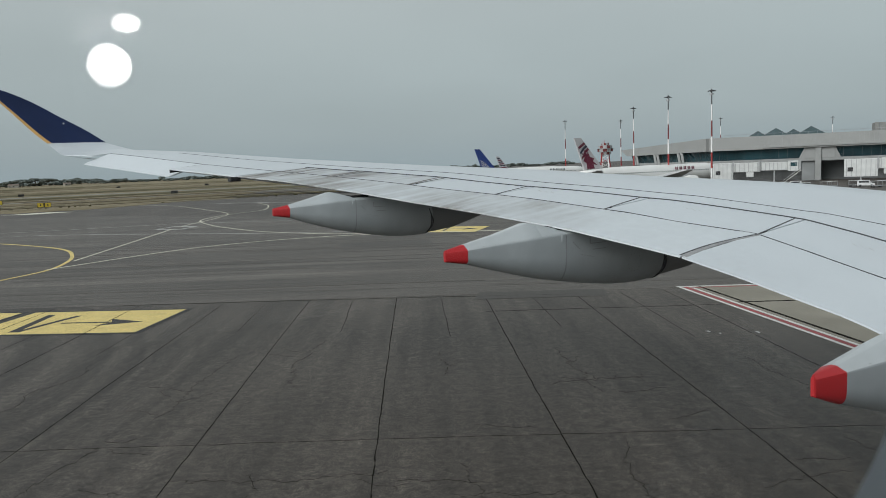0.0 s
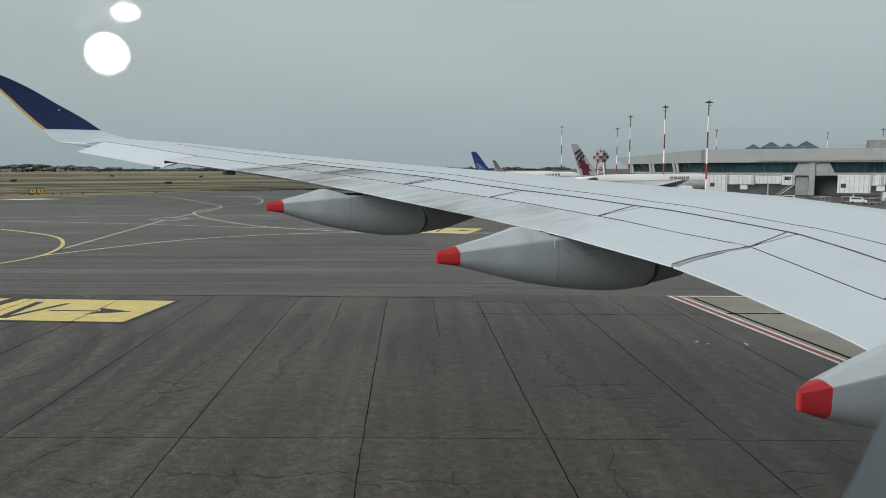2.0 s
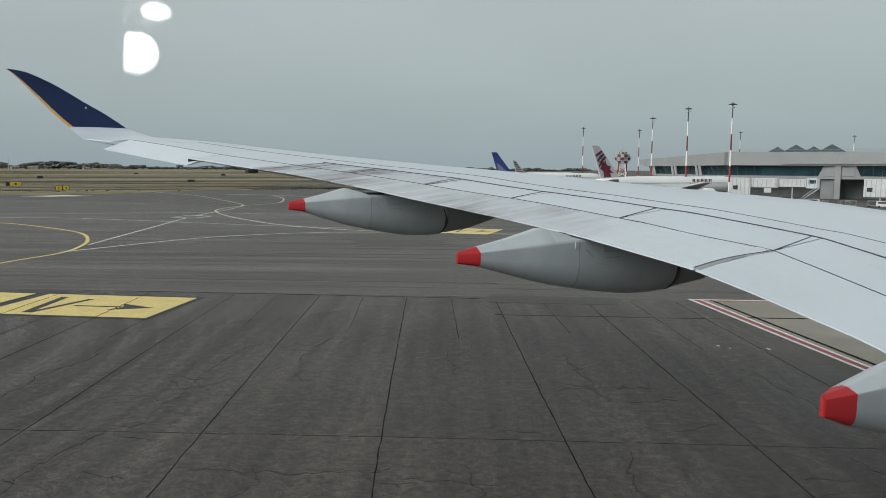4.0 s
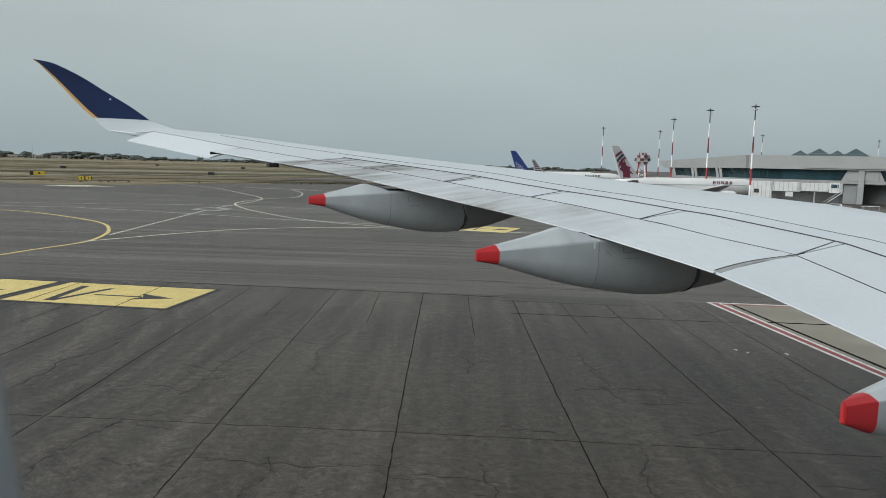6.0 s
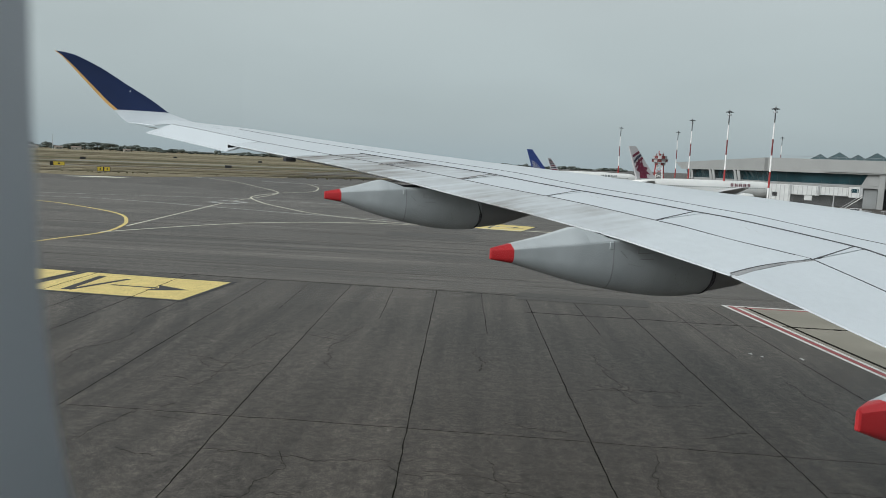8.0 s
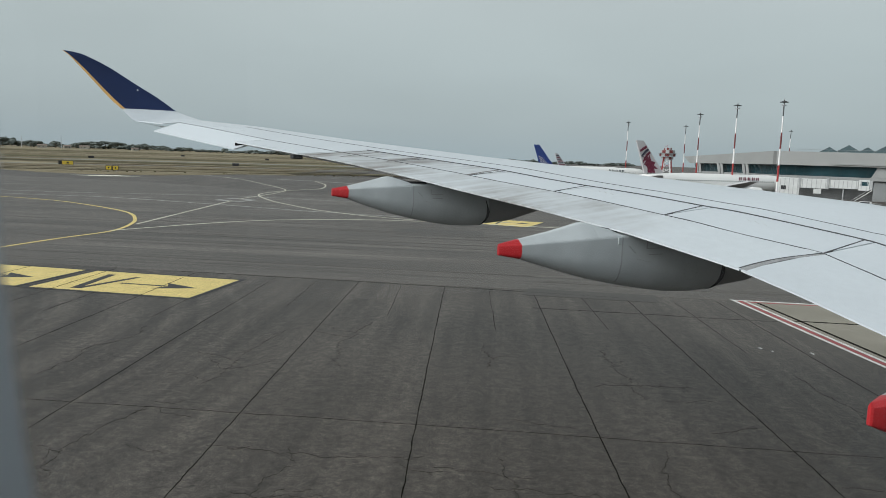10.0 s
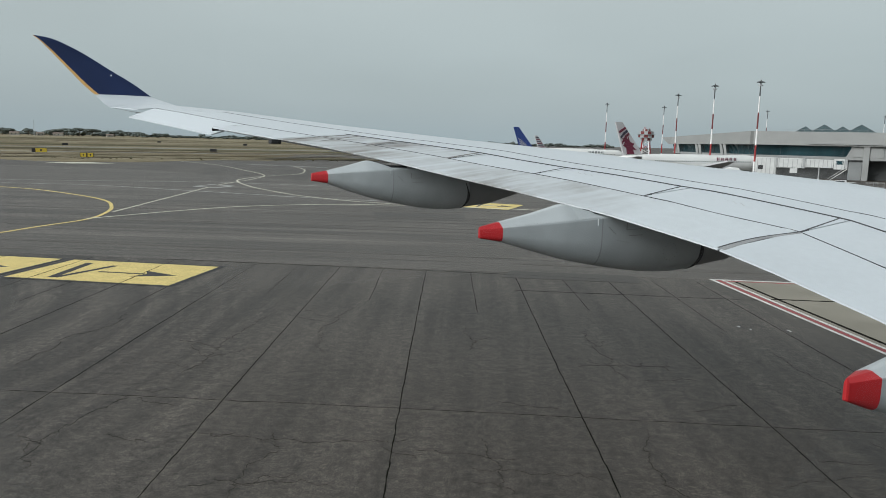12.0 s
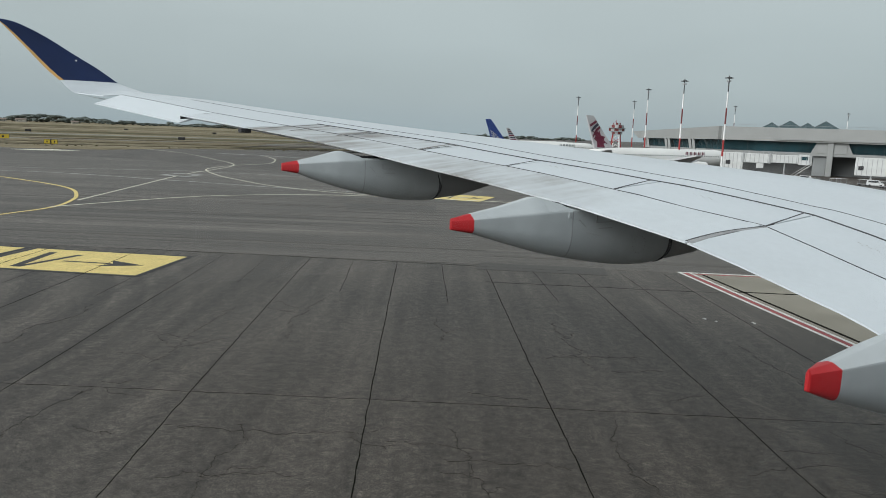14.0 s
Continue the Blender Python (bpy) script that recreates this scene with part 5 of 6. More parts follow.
# plain clad block with a window strip beyond the joint
X2 = along(33.8)
wall_strip("end_block", (X2, 0), (X2 + 60, 0), BASE, Z_ROOF - 0.8, FASCIA, 20, 0.8, label="white panelled end block")
w = wall_strip("window", (X2 + 4.5, 0), (X2 + 50, 0), 3.4, 6.2, GLASS, 0.3, 1.0, label="teal window strip")
for k in range(14):
    x = X2 + 4.5 + 3.2 * k
    wall_strip("mullion", (x, 0), (x + 0.2, 0), 3.4, 6.2, MULLION, 0.2, 1.1).parent = w
for k in range(14):
    wall_strip("panel_joint", (X2 + 2 + 3.2 * k, 0), (X2 + 2.12 + 3.2 * k, 0), 7.2, Z_ROOF - 1.2, FASCIA_DARK, 0.05, 0.83)
# roof rail, plant block and skylight tents
bm = bmesh.new()
for k in range(34):
    x = R0 + 6 + 3.1 * k
    rod(bm, (x, -1.0, Z_ROOF), (x, -1.0, Z_ROOF + 0.9), 0.05, n=4)
rod(bm, (R0 + 6, -1.0, Z_ROOF + 0.9), (R0 + 6 + 3.1 * 33, -1.0, Z_ROOF + 0.9), 0.05, n=4)
part("roof_rail", bm, STEEL, terminal, "thin grey roof rail")
x0, x1 = along(29.2), along(33.1)
part("roof_plant_block", box(bmesh.new(), (x0, 10, Z_ROOF), (x1, 22, Z_ROOF + 3.4), 0.1), PLANT_GREY, terminal, "dull grey-brown roof plant block")
for k in range(8):
    x = x0 + (x1 - x0) * (k + 0.5) / 8
    part("louvre_joint", box(bmesh.new(), (x - 0.08, 9.93, Z_ROOF + 0.2), (x + 0.08, 9.99, Z_ROOF + 3.2)), MULLION, terminal)
SKY_GLASS = material("grey_skylight_glass", (0.045, 0.075, 0.08), 0.4, vary=0.2, size=0.3)
for az, w, h in ((21.8, 3.6, 2.3), (23.0, 5.0, 3.2), (24.15, 3.8, 2.4), (25.3, 5.2, 3.3)):
    x = along(az)
    bm = bmesh.new()
    b = [bm.verts.new(p) for p in ((x - w, 8, Z_ROOF), (x + w, 8, Z_ROOF), (x + w, 8 + 2 * w, Z_ROOF), (x - w, 8 + 2 * w, Z_ROOF), (x, 8 + w, Z_ROOF + h))]
    for f in ((0, 1, 4), (1, 2, 4), (2, 3, 4), (3, 0, 4)):
        bm.faces.new([b[i] for i in f])
    sk = part("skylight_tent", bm, SKY_GLASS, terminal, "pyramid skylight of grey glass")
    bm = bmesh.new()
    for i in range(4):
        rod(bm, b_ := ((x - w, 8, Z_ROOF), (x + w, 8, Z_ROOF), (x + w, 8 + 2 * w, Z_ROOF), (x - w, 8 + 2 * w, Z_ROOF))[i], (x, 8 + w, Z_ROOF + h), 0.12, n=4)
    part("skylight_frame", bm, MULLION, sk)


def jet_bridge(az, d, length, heading, tall_box, stairs=True):
    """A boarding bridge: a stepped tunnel of ribbed boxes, a rotunda, wheeled legs and a service stair."""
    o = polar(az, d, BASE)
    t = new("jet_bridge")
    t.matrix_basis = Matrix.Translation(o) @ pose(0, 0, 0, 0, 0, heading)
    tagged(t, "white ribbed jet bridge on steel legs at the stand", "jet bridge", "jet bridges")
    x = 0.0
    for k, (ln, h, z) in enumerate(((tall_box, 6.0, 2.4), (length * 0.40, 3.3, 5.0), (length * 0.42, 2.9, 5.3), (3.4, 3.6, 4.9))):
        if k == 3:
            name = "bridge_cab"
        else:
            name = "tunnel_section"
        body = part(name, box(bmesh.new(), (x, -1.7 + 0.1 * k, z), (x + ln - 0.1, 1.7 - 0.1 * k, z + h), 0.12), BRIDGE_WHITE, t)
        n = max(2, int(ln / 1.3))
        for i in range(n):
            u = x + ln * (i + 0.5) / n
            part("rib", box(bmesh.new(), (u - 0.09, -1.78 + 0.1 * k, z + 0.15), (u + 0.09, -1.70 + 0.1 * k, z + h - 0.15)), BRIDGE_GREY, body)
        x += ln
    for u in (tall_box * 0.5, tall_box + length * 0.62):
        bm = bmesh.new()
        for dy in (-1.3, 1.3):
            rod(bm, (u, dy, 0), (u, dy, 5.2), 0.22, n=8)
        box(bm, (u - 0.3, -1.5, 1.2), (u + 0.3, 1.5, 1.6))
        part("leg", bm, BRIDGE_GREY, t, "grey steel support legs")
    end = tall_box + length * 0.82
    part("cab_window", box(bmesh.new(), (end + 0.6, -1.46, 6.6), (end + 2.9, -1.40, 7.9)), GLASS, t, "dark cab window")
    part("canopy", box(bmesh.new(), (end + 3.31, -1.3, 5.0), (end + 4.3, 1.3, 8.3), 0.25), BRIDGE_GREY, t, "grey folding canopy")
    for u, h in ((tall_box - 0.1, 8.2), (tall_box + length * 0.4 - 0.1, 8.4)):
        part("tunnel_collar", box(bmesh.new(), (u - 0.35, -1.85, 4.9), (u + 0.35, 1.85, h + 0.25), 0.05), BRIDGE_GREY, t, "grey collar between tunnel sections")
    bm = bmesh.new()
    for dy in (-1.35, 1.35):
        for k in range(int(length * 0.8 / 1.6)):
            rod(bm, (tall_box + 1.6 * k, dy, 8.1), (tall_box + 1.6 * k, dy, 9.1), 0.04, n=4)
        rod(bm, (tall_box, dy, 9.1), (tall_box + length * 0.8, dy, 9.1), 0.05, n=4)
    part("roof_rail", bm, STEEL, t, "thin roof rail")
    part("wheel_bogie", box(bmesh.new(), (tall_box + length * 0.62 - 1.1, -2.0, 0.0), (tall_box + length * 0.62 + 1.1, 2.0, 1.1), 0.15), SOFFIT, t, "dark wheel bogie")
    part("cabinet", box(bmesh.new(), (tall_box + length * 0.2, -1.5, 3.2), (tall_box + length * 0.2 + 2.4, -0.2, 4.9), 0.05), BRIDGE_WHITE, t, "white equipment cabinet under the tunnel")
    part("sign_plate", box(bmesh.new(), (1.0, -1.84, 4.2), (2.6, -1.80, 5.6)), SIGN_BLACK, t, "dark notice plate")
    if stairs:
        bm = bmesh.new()
        u = tall_box + length * 0.72
        for k in range(20):
            box(bm, (u + 0.32 * k, -3.0, 0.25 * k + 0.2), (u + 0.32 * k + 0.34, -2.0, 0.25 * k + 0.26))
        for dy in (-3.02, -1.98):
            rod(bm, (u, dy, 1.1), (u + 6.4, dy, 6.1), 0.05, n=5)
            rod(bm, (u, dy, 0.15), (u + 6.4, dy, 5.2), 0.1, n=5)
        part("service_stair", bm, BRIDGE_WHITE, t, "white steel service stair")
    return t


jet_bridge(18.9, 292, 22, -24, 7.0)
jet_bridge(27.3, 288, 8, -30, 10.0, False)
jet_bridge(32.5, 284, 16, -32, 10.5)
covered = new("covered_walkway")
covered.matrix_basis = Matrix.Translation(polar(29.7, 294, BASE)) @ pose(0, 0, 0, 0, 0, -TERM_AZ)
tagged(covered, "glazed white walkway between two jet bridges", "walkway")
part("roof", box(bmesh.new(), (-1, -2, 7.7), (16, 2, 8.5), 0.1), BRIDGE_WHITE, covered)
part("glazing", box(bmesh.new(), (-1, -1.8, 5.5), (16, 1.8, 7.69)), GLASS, covered, "teal glazing")
part("deck", box(bmesh.new(), (-1, -2, 4.8), (16, 2, 5.49), 0.1), BRIDGE_WHITE, covered)
for u in (1, 7.5, 14):
    part("leg", rod(bmesh.new(), (u, 0, 0), (u, 0, 4.8), 0.3, n=8), BRIDGE_GREY, covered)
hut = new("stand_hut")
hut.matrix_basis = Matrix.Translation(polar(30.0, 286, BASE)) @ pose(0, 0, 0, 0, 0, -TERM_AZ)
tagged(hut, "small white service hut with dark door below the bridge", "hut")
part("wall", box(bmesh.new(), (0, 0, 0), (6.5, 4, 2.9), 0.05), BRIDGE_WHITE, hut)
part("door", box(bmesh.new(), (1.8, -0.05, 0), (3.9, 0.0, 2.3)), DARK, hut)


def light_mast(az, d, top):
    """A tall floodlight mast, banded red and white, with a crown of lamps."""
    o = polar(az, d)
    h = top - o.z
    t = new("floodlight_mast")
    t.matrix_basis = Matrix.Translation(o)
    tagged(t, "tall red and white banded floodlight mast", "light mast", "floodlight masts")
    bands = ((0.0, 0.06, MAST_RED), (0.06, 0.215, MAST_WHITE), (0.215, 0.37, MAST_RED), (0.37, 0.525, MAST_WHITE), (0.525, 0.68, MAST_DARK_RED), (0.68, 0.835, MAST_WHITE), (0.835, 0.985, MAST_HEAD))
    rad = lambda q: 0.37 - 0.19 * q
    for a, b, m in bands:
        part("pole_band", rod(bmesh.new(), (0, 0, h * a), (0, 0, h * b), rad(a), rad(b), 10), m, t)
    part("crown_ring", rod(bmesh.new(), (0, 0, h * 0.965), (0, 0, h * 0.972), 0.8, 0.8, 14), MAST_HEAD, t, "dark lamp ring")
    for k in range(8):
        a = k * math.tau / 8
        c = Vector((1.1 * math.cos(a), 1.1 * math.sin(a), h * 0.965))
        part("floodlight", box(bmesh.new(), c - Vector((0.22, 0.22, 0.16)), c + Vector((0.22, 0.22, 0.08)), 0.05), MAST_HEAD, t)
    part("platform", rod(bmesh.new(), (0, 0, h * 0.93), (0, 0, h * 0.94), 0.75, 0.75, 10), STEEL, t)
    part("tip", rod(bmesh.new(), (0, 0, h * 0.985), (0, 0, h), 0.08, 0.05, 6), STEEL, t)
    return t


for az, d, top in ((8.3, 430, 30.1), (12.4, 450, 29.7), (13.33, 340, 29.4), (15.8, 285, 29.1), (18.8, 262, 28.5), (19.4, 520, 31.2), (26.55, 560, 29.6), (29.8, 540, 30.4), (32.2, 268, 26.4)):
    light_mast(az, d, top)
    
# lattice tower with a chequered top
tw = new("radar_tower")
tw.matrix_basis = Matrix.Translation(polar(11.25, 520))
tagged(tw, "red and white chequered lattice tower with railings", "tower")
for k in range(4):
    a = k * math.tau / 4 + 0.4
    part("leg", rod(bmesh.new(), (4.6 * math.cos(a), 4.6 * math.sin(a), 0), (3.0 * math.cos(a), 3.0 * math.sin(a), 15.0), 0.42, n=6), MAST_WHITE if k % 2 else MAST_RED, tw)
for lev in range(5):
    z0, z1 = 3.0 * lev, 3.0 * lev + 3.0
    for k in range(4):
        a0, a1 = k * math.tau / 4 + 0.4, (k + 1) * math.tau / 4 + 0.4
        r0, r1 = 4.6 - 1.6 * z0 / 15, 4.6 - 1.6 * z1 / 15
        part("brace", rod(bmesh.new(), (r0 * math.cos(a0), r0 * math.sin(a0), z0), (r1 * math.cos(a1), r1 * math.sin(a1), z1), 0.16, n=5), MAST_RED if lev % 2 else MAST_WHITE, tw)
for lev, (z, h, rad) in enumerate(((15.0, 1.7, 3.9), (17.0, 1.9, 5.3), (19.2, 1.9, 4.7), (21.3, 1.3, 2.6))):
    for k in range(12):
        a0, a1 = k * math.tau / 12, (k + 1) * math.tau / 12
        bm = bmesh.new()
        ring = [(rad * 0.6, z), (rad, z), (rad, z + h), (rad * 0.6, z + h)]
        v = [[bm.verts.new((q * math.cos(a), q * math.sin(a), w)) for q, w in ring] for a in (a0, a1)]
        for i in range(4):
            bm.faces.new((v[0][i], v[0][(i + 1) % 4], v[1][(i + 1) % 4], v[1][i]))
        bm.faces.new(v[0])
        bm.faces.new(v[1][::-1])
        bmesh.ops.recalc_face_normals(bm, faces=bm.faces)
        part("chequer_panel", bm, MAST_DARK_RED if (k + lev) % 2 else BRIDGE_GREY, tw)
for k in range(7):
    a = k * 2.1
    part("aerial", rod(bmesh.new(), (2 * math.cos(a), 2 * math.sin(a), 22.5), (2 * math.cos(a), 2 * math.sin(a), 23.4 + 0.6 * (k % 3)), 0.12, n=5), MAST_RED, tw)
part("rail", rod(bmesh.new(), (0, 0, 18.92), (0, 0, 19.15), 6.2, 6.2, 16), STEEL, tw, "railed platform")


def airliner(fin_az, d, head_az, scale, fin_mat, label, group="parked airliners", marks="stripes", belly=JET_WHITE):
    """A parked twin-engined airliner. fin_az, d: where its fin stands; head_az: the way it faces."""
    o = polar(fin_az, d, 0.0)
    h = Vector((math.sin(radians(head_az)), math.cos(radians(head_az)), 0))
    t = new("airliner")
    mid = o + h * 30.0 * scale
    t.matrix_basis = Matrix.Translation((mid.x, mid.y, ground_z(mid.x, mid.y))) @ pose(0, 0, 0, 0, 0, 90 - head_az) @ Matrix.Scale(scale, 4)
    tagged(t, label, "airliner", group)
    zc = 5.4
    prof = ((32.0, 0.15, -0.7), (31.3, 1.0, -0.6), (29.5, 2.0, -0.3), (26.5, 2.85, 0.0), (23.0, 3.1, 0.0), (-12.0, 3.1, 0.0), (-20.0, 2.5, 0.45), (-27.0, 1.5, 1.1), (-32.0, 0.45, 1.7))
    bm, rings, n = bmesh.new(), [], 24
    for x, r_, dz in prof:
        rings.append([bm.verts.new((x, r_ * math.cos(k * math.tau / n), zc + dz + r_ * math.sin(k * math.tau / n))) for k in range(n)])
    for a, b in zip(rings, rings[1:]):
        for k in range(n):
            bm.faces.new((a[k], a[(k + 1) % n], b[(k + 1) % n], b[k]))
    bm.faces.new(rings[0])
    bm.faces.new(rings[-1])
    bmesh.ops.recalc_face_normals(bm, faces=bm.faces)
    part("fuselage", bm, belly, t, "", True)

    def blade(name, pts, thick, mat, up, lab="", parent=None):
        """A tapered surface: root fore, root aft, tip aft, tip fore."""
        bm = bmesh.new()
        up = Vector(up)
        v = [[bm.verts.new(Vector(p) + up * s_ * (thick if i < 2 else thick * 0.4)) for i, p in enumerate(pts)] for s_ in (-1, 1)]
        bm.faces.new(v[0])
        bm.faces.new(v[1][::-1])
        for i in range(4):
            bm.faces.new((v[0][i], v[0][(i + 1) % 4], v[1][(i + 1) % 4], v[1][i]))
        bmesh.ops.recalc_face_normals(bm, faces=bm.faces)
        return part(name, bm, mat, parent or t, lab)

    fin = blade("tail_fin", ((-23.0, 0, 8.2), (-30.5, 0, 8.0), (-34.4, 0, 18.5), (-31.6, 0, 18.5)), 0.45, fin_mat, (0, 1, 0), "painted tail fin")
    fx = lambda u, v: (-23.0 + (-31.6 + 23.0) * v + (-7.5 + 4.7 * v) * u, 8.2 + 10.3 * v)

    def on_fin(name, quad, mat, lab=""):
        bm = bmesh.new()
        for y in (-0.47, 0.47):
            pts = [bm.verts.new((fx(u, v)[0], y, fx(u, v)[1])) for u, v in quad]
            bm.faces.new(pts)
        part(name, bm, mat, fin, lab)

    if marks == "stripes":
        for k in range(6):
            on_fin("stripe", ((0.12, 0.06 + 0.15 * k), (0.95, 0.03 + 0.15 * k), (0.95, 0.11 + 0.15 * k), (0.12, 0.14 + 0.15 * k)), STRIPE_DARK if k % 2 else FIN_MAROON)
    elif marks == "globe":
        cu, cv = 0.98, -0.02
        spot = lambda r_, a: (cu - r_ * math.cos(a) * 1.25, cv + r_ * math.sin(a))
        for r_ in (0.14, 0.25, 0.36, 0.47):
            for k in range(7):
                a0, a1 = 0.08 + 0.2 * k, 0.08 + 0.2 * (k + 1)
                on_fin("grid_line", (spot(r_, a0), spot(r_, a1), spot(r_ + 0.03, a1), spot(r_ + 0.03, a0)), FIN_PALE)
        for k in range(5):
            a = 0.15 + 0.28 * k
            on_fin("grid_line", (spot(0.08, a - 0.06), spot(0.08, a + 0.06), spot(0.49, a + 0.025), spot(0.49, a - 0.025)), FIN_PALE)
    else:
        on_fin("emblem", ((0.86, 0.0), (0.45, 0.0), (0.40, 0.14), (0.18, 0.12), (0.32, 0.24), (0.12, 0.34), (0.36, 0.38), (0.28, 0.58), (0.46, 0.46), (0.52, 0.66), (0.62, 0.46), (0.86, 0.52), (0.76, 0.36), (0.93, 0.26), (0.78, 0.18)), FIN_MAROON, "maroon emblem shape")
        for k in range(3):
            on_fin("emblem_stripe", ((0.08, 0.62 + 0.09 * k), (0.55, 0.50 + 0.11 * k), (0.95, 0.30 + 0.17 * k), (0.95, 0.37 + 0.17 * k), (0.55, 0.57 + 0.11 * k), (0.08, 0.68 + 0.09 * k)), FIN_MAROON if k != 1 else STRIPE_DARK)
    for s_ in (-1, 1):
        blade("stabiliser", ((-24.0, s_ * 1.6, 6.6), (-30.5, s_ * 1.2, 6.7), (-33.5, s_ * 10.5, 7.6), (-31.2, s_ * 10.5, 7.6)), 0.22, JET_GREY, (0, 0, 1))
        blade("wing", ((8.0, s_ * 2.6, 3.9), (-5.5, s_ * 2.6, 3.7), (-15.5, s_ * 31.0, 7.0), (-12.8, s_ * 31.0, 7.0)), 0.5, JET_GREY, (0, 0, 1), "grey swept wing")
        bm = bmesh.new()
        rod(bm, (9.5, s_ * 9.6, 2.7), (6.0, s_ * 9.6, 2.7), 1.75, 1.95, 22)
        rod(bm, (6.0, s_ * 9.6, 2.7), (2.2, s_ * 9.6, 2.9), 1.95, 1.1, 22)
        e = part("engine", bm, belly, t, "white engine nacelle")
        part("intake", rod(bmesh.new(), (9.49, s_ * 9.6, 2.7), (9.56, s_ * 9.6, 2.7), 1.5, 1.5, 22), DARK, e, "dark engine intake")
        part("pylon", box(bmesh.new(), (1.0, s_ * 9.6 - 0.2, 3.6), (6.0, s_ * 9.6 + 0.2, 5.0)), JET_GREY, e)
        bm = bmesh.new()
        for k in range(52):
            x = 22.0 - 0.82 * k
            box(bm, (x, s_ * 3.04 - 0.05, zc + 0.6), (x + 0.24, s_ * 3.04 + 0.05, zc + 0.95))
        w_ = part("cabin_windows", bm, MULLION, t, "row of tiny dark cabin windows")
        w_["kind"] = "stuff"
        bm = bmesh.new()
        for k in range(5):
            for u, wd in ((0.0, 0.34), (0.75, 0.28)):
                box(bm, (14.5 - 1.9 * k + u, s_ * 2.80 - 0.09, zc + 1.1), (14.5 + wd - 1.9 * k + u, s_ * 2.80 + 0.09, zc + 2.2))
        part("name_bars", bm, FIN_MAROON if marks == "emblem" else MULLION, t, "bars in place of the airline's name")["kind"] = "stuff"
        rod(bm := bmesh.new(), (-2.5, s_ * 5.2, 0.7), (-2.5, s_ * 5.2, 3.6), 0.25, n=8)
        part("gear_leg", bm, JET_GREY, t)
        part("tyre", rod(bmesh.new(), (-2.5, s_ * 5.2 - 0.7, 0.7), (-2.5, s_ * 5.2 + 0.7, 0.7), 0.7, n=16), SEAL, t)
    part("gear_leg", rod(bmesh.new(), (26.0, 0, 0.5), (26.0, 0, 3.0), 0.2, n=8), JET_GREY, t)
    part("tyre", rod(bmesh.new(), (26.0, -0.5, 0.55), (26.0, 0.5, 0.55), 0.55, n=16), SEAL, t)
    return t


airliner(9.75, 262, 64, 1.04, FIN_PALE, "white airliner with maroon emblem on a pale fin", marks="emblem")
airliner(2.0, 385, 66, 1.05, FIN_BLUE, "white airliner with royal blue fin and globe grid", marks="globe")
airliner(3.35, 600, 66, 0.95, FIN_PALE, "white airliner with striped fin parked further off", marks="stripes")


# service vehicles and carts at the stands
VAN_WHITE = material("white_van_paint", (0.55, 0.56, 0.56), 0.4, vary=0.05, size=0.8)
CART_GREY = material("grey_cart_steel", (0.25, 0.26, 0.27), 0.6, vary=0.1, size=0.8)


def service_van(az, d, turn, mat, label):
    t = new("service_van")
    t.matrix_basis = Matrix.Translation(polar(az, d)) @ pose(0, 0, 0, 0, 0, turn)
    tagged(t, label, "van", "service vehicles")
    bm = bmesh.new()
    side = [(-2.4, 0.45), (2.4, 0.45), (2.4, 1.05), (1.5, 1.2), (0.9, 2.0), (-2.3, 2.0), (-2.4, 1.2)]
    v = [[bm.verts.new((x, y, z)) for x, z in side] for y in (-0.95, 0.95)]
    bm.faces.new(v[0])
    bm.faces.new(v[1][::-1])
    for i in range(len(side)):
        bm.faces.new((v[0][i], v[0][(i + 1) % 7], v[1][(i + 1) % 7], v[1][i]))
    bmesh.ops.recalc_face_normals(bm, faces=bm.faces)
    b = part("body", bm, mat, t)
    for y in (-0.97, 0.95):
        part("window", box(bmesh.new(), (-1.9, y, 1.3), (0.8, y + 0.02, 1.85)), DARK, b)
    for x in (-1.5, 1.5):
        for y in (-0.9, 0.9):
            part("wheel", rod(bmesh.new(), (x, y - 0.12, 0.36), (x, y + 0.12, 0.36), 0.36, n=14), SEAL, t)
    return t


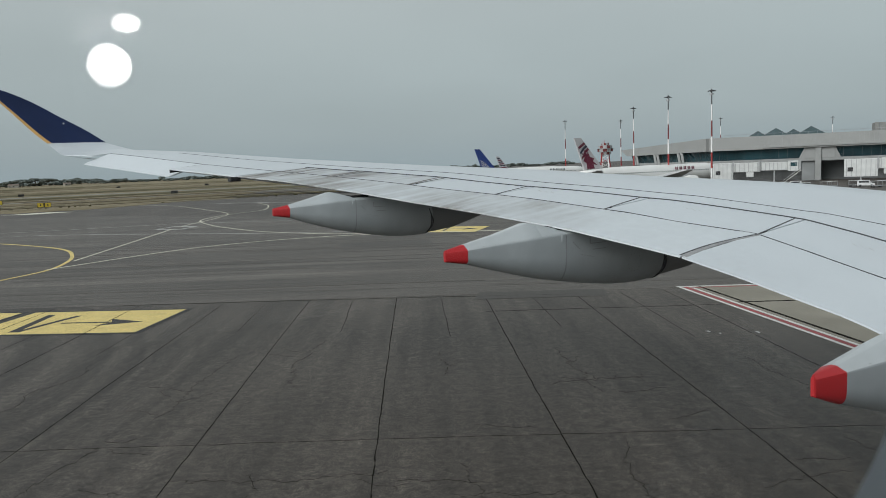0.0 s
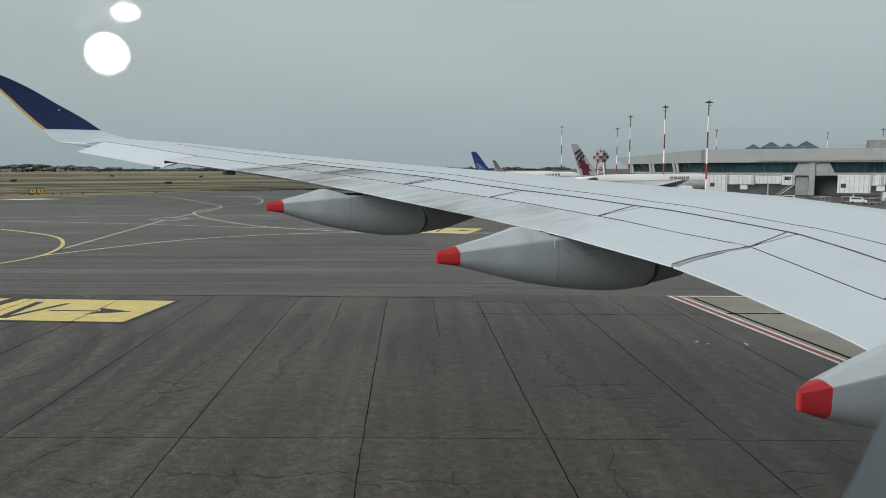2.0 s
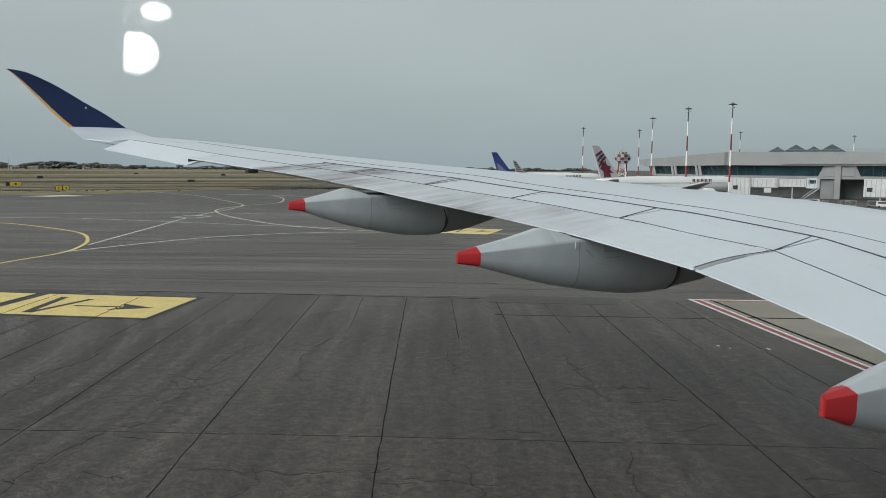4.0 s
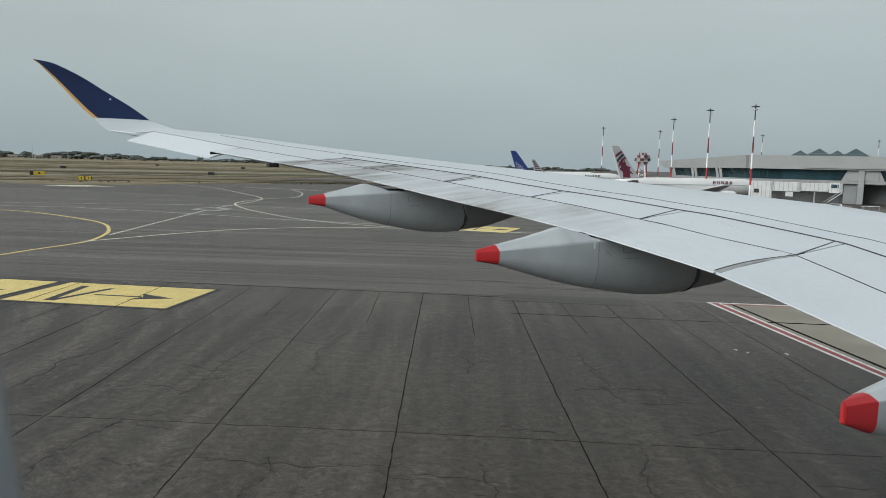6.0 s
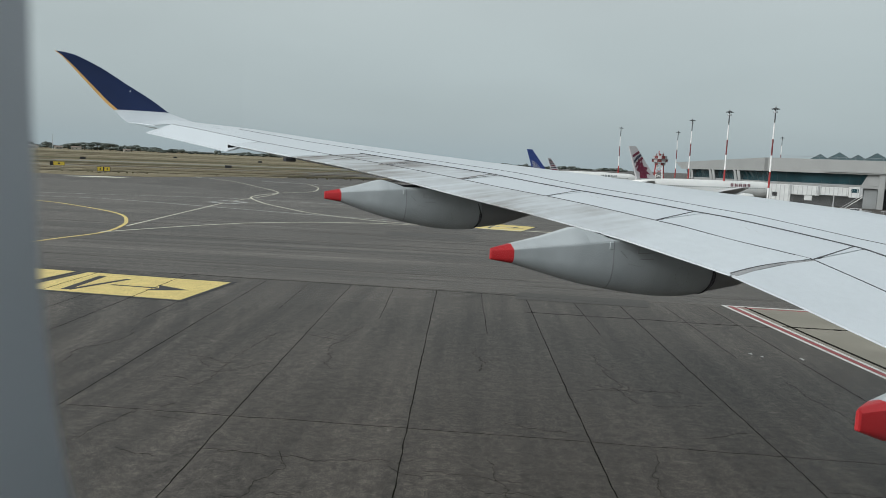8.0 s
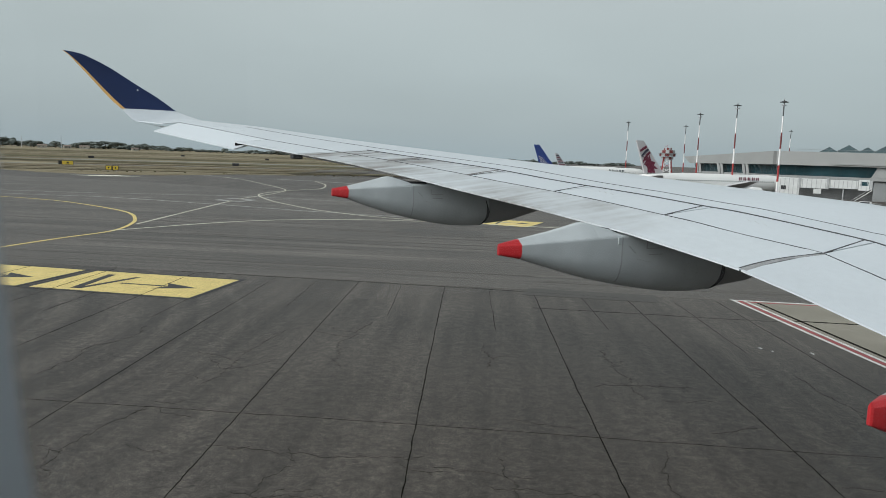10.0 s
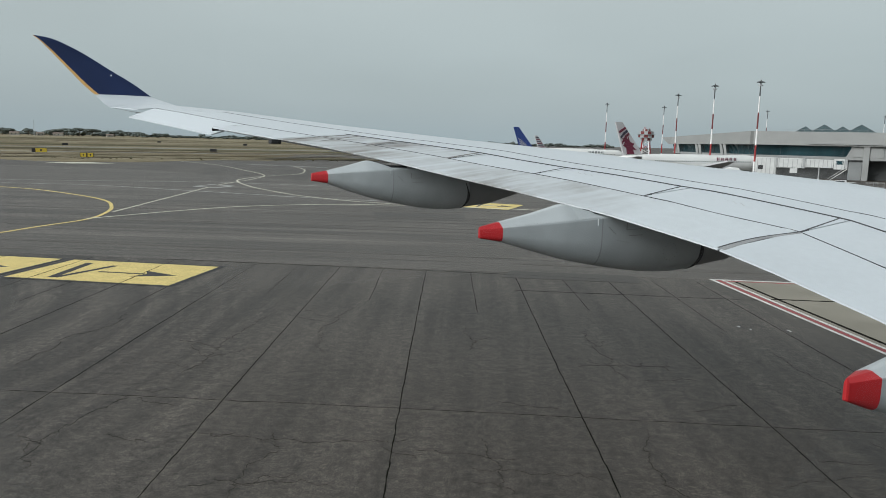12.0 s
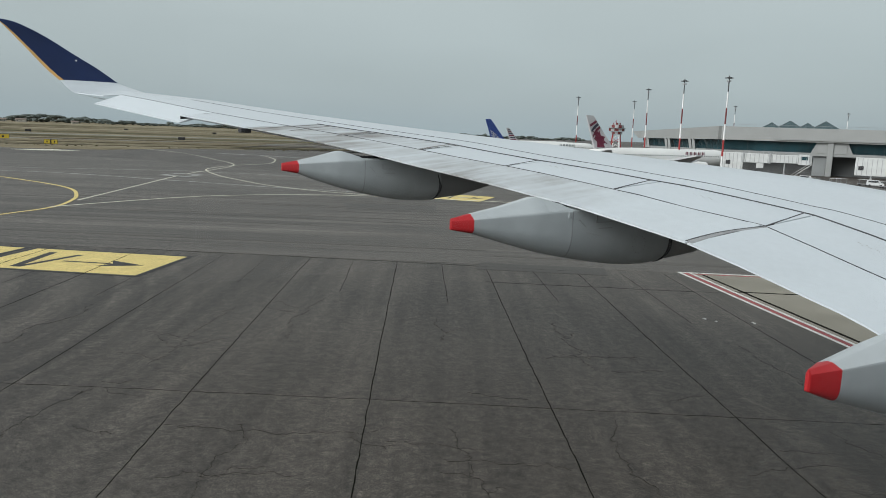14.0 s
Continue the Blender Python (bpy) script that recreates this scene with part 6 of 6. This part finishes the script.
def baggage_cart(az, d, turn):
    t = new("baggage_cart")
    t.matrix_basis = Matrix.Translation(polar(az, d)) @ pose(0, 0, 0, 0, 0, turn)
    tagged(t, "grey steel baggage cart at the stand", "cart", "baggage carts")
    part("deck", box(bmesh.new(), (-1.5, -0.8, 0.45), (1.5, 0.8, 0.6), 0.03), CART_GREY, t)
    for x in (-1.4, 1.4):
        bm = bmesh.new()
        for y in (-0.75, 0.75):
            rod(bm, (x, y, 0.6), (x, y, 1.9), 0.05, n=5)
        rod(bm, (x, -0.75, 1.9), (x, 0.75, 1.9), 0.05, n=5)
        part("end_frame", bm, STEEL, t)
    part("roof", box(bmesh.new(), (-1.55, -0.85, 1.9), (1.55, 0.85, 1.96)), VAN_WHITE, t)
    for x in (-1.0, 1.0):
        for y in (-0.7, 0.7):
            part("wheel", rod(bmesh.new(), (x, y - 0.08, 0.22), (x, y + 0.08, 0.22), 0.22, n=10), SEAL, t)
    return t


for az, d, turn, lab in ((22.0, 262, -20, "white service van by a jet bridge"), (24.2, 270, 150, "white service van by a jet bridge"), (28.6, 262, -30, "white service van beside the stand hut"), (31.4, 258, 160, "white service van by the terminal"), (34.4, 240, -35, "white car parked at the stand")):
    service_van(az, d, turn, VAN_WHITE, lab)
for k in range(12):
    baggage_cart(20.6 + 1.0 * k + 0.3 * (k % 3), 256 + 3 * (k % 4), -24 + 10 * (k % 3))
for az in (20.3, 32.0):
    t = new("red_ladder_cart")
    t.matrix_basis = Matrix.Translation(polar(az, 255)) @ pose(0, 0, 0, 0, 0, -TERM_AZ)
    tagged(t, "red steel step unit at the foot of a mast", "steps")
    bm = bmesh.new()
    for k in range(8):
        box(bm, (0.35 * k, -0.6, 0.3 * k + 0.2), (0.35 * k + 0.36, 0.6, 0.3 * k + 0.28))
    part("steps", bm, MAST_RED, t)
    part("frame", box(bmesh.new(), (0, -0.7, 0.0), (3.0, 0.7, 0.22), 0.03), MAST_RED, t)
# checkered hut far off
t = new("chequered_hut")
t.matrix_basis = Matrix.Translation(polar(-0.8, 640)) @ pose(0, 0, 0, 0, 0, 0.8)
tagged(t, "red and white chequered hut far across the apron", "hut")
for i in range(6):
    for k in range(3):
        part("chequer_panel", box(bmesh.new(), (2.0 * i - 6, 0, 1.6 * k), (2.0 * i - 4.01, 4, 1.6 * k + 1.59)), MAST_RED if (i + k) % 2 else MAST_WHITE, t)
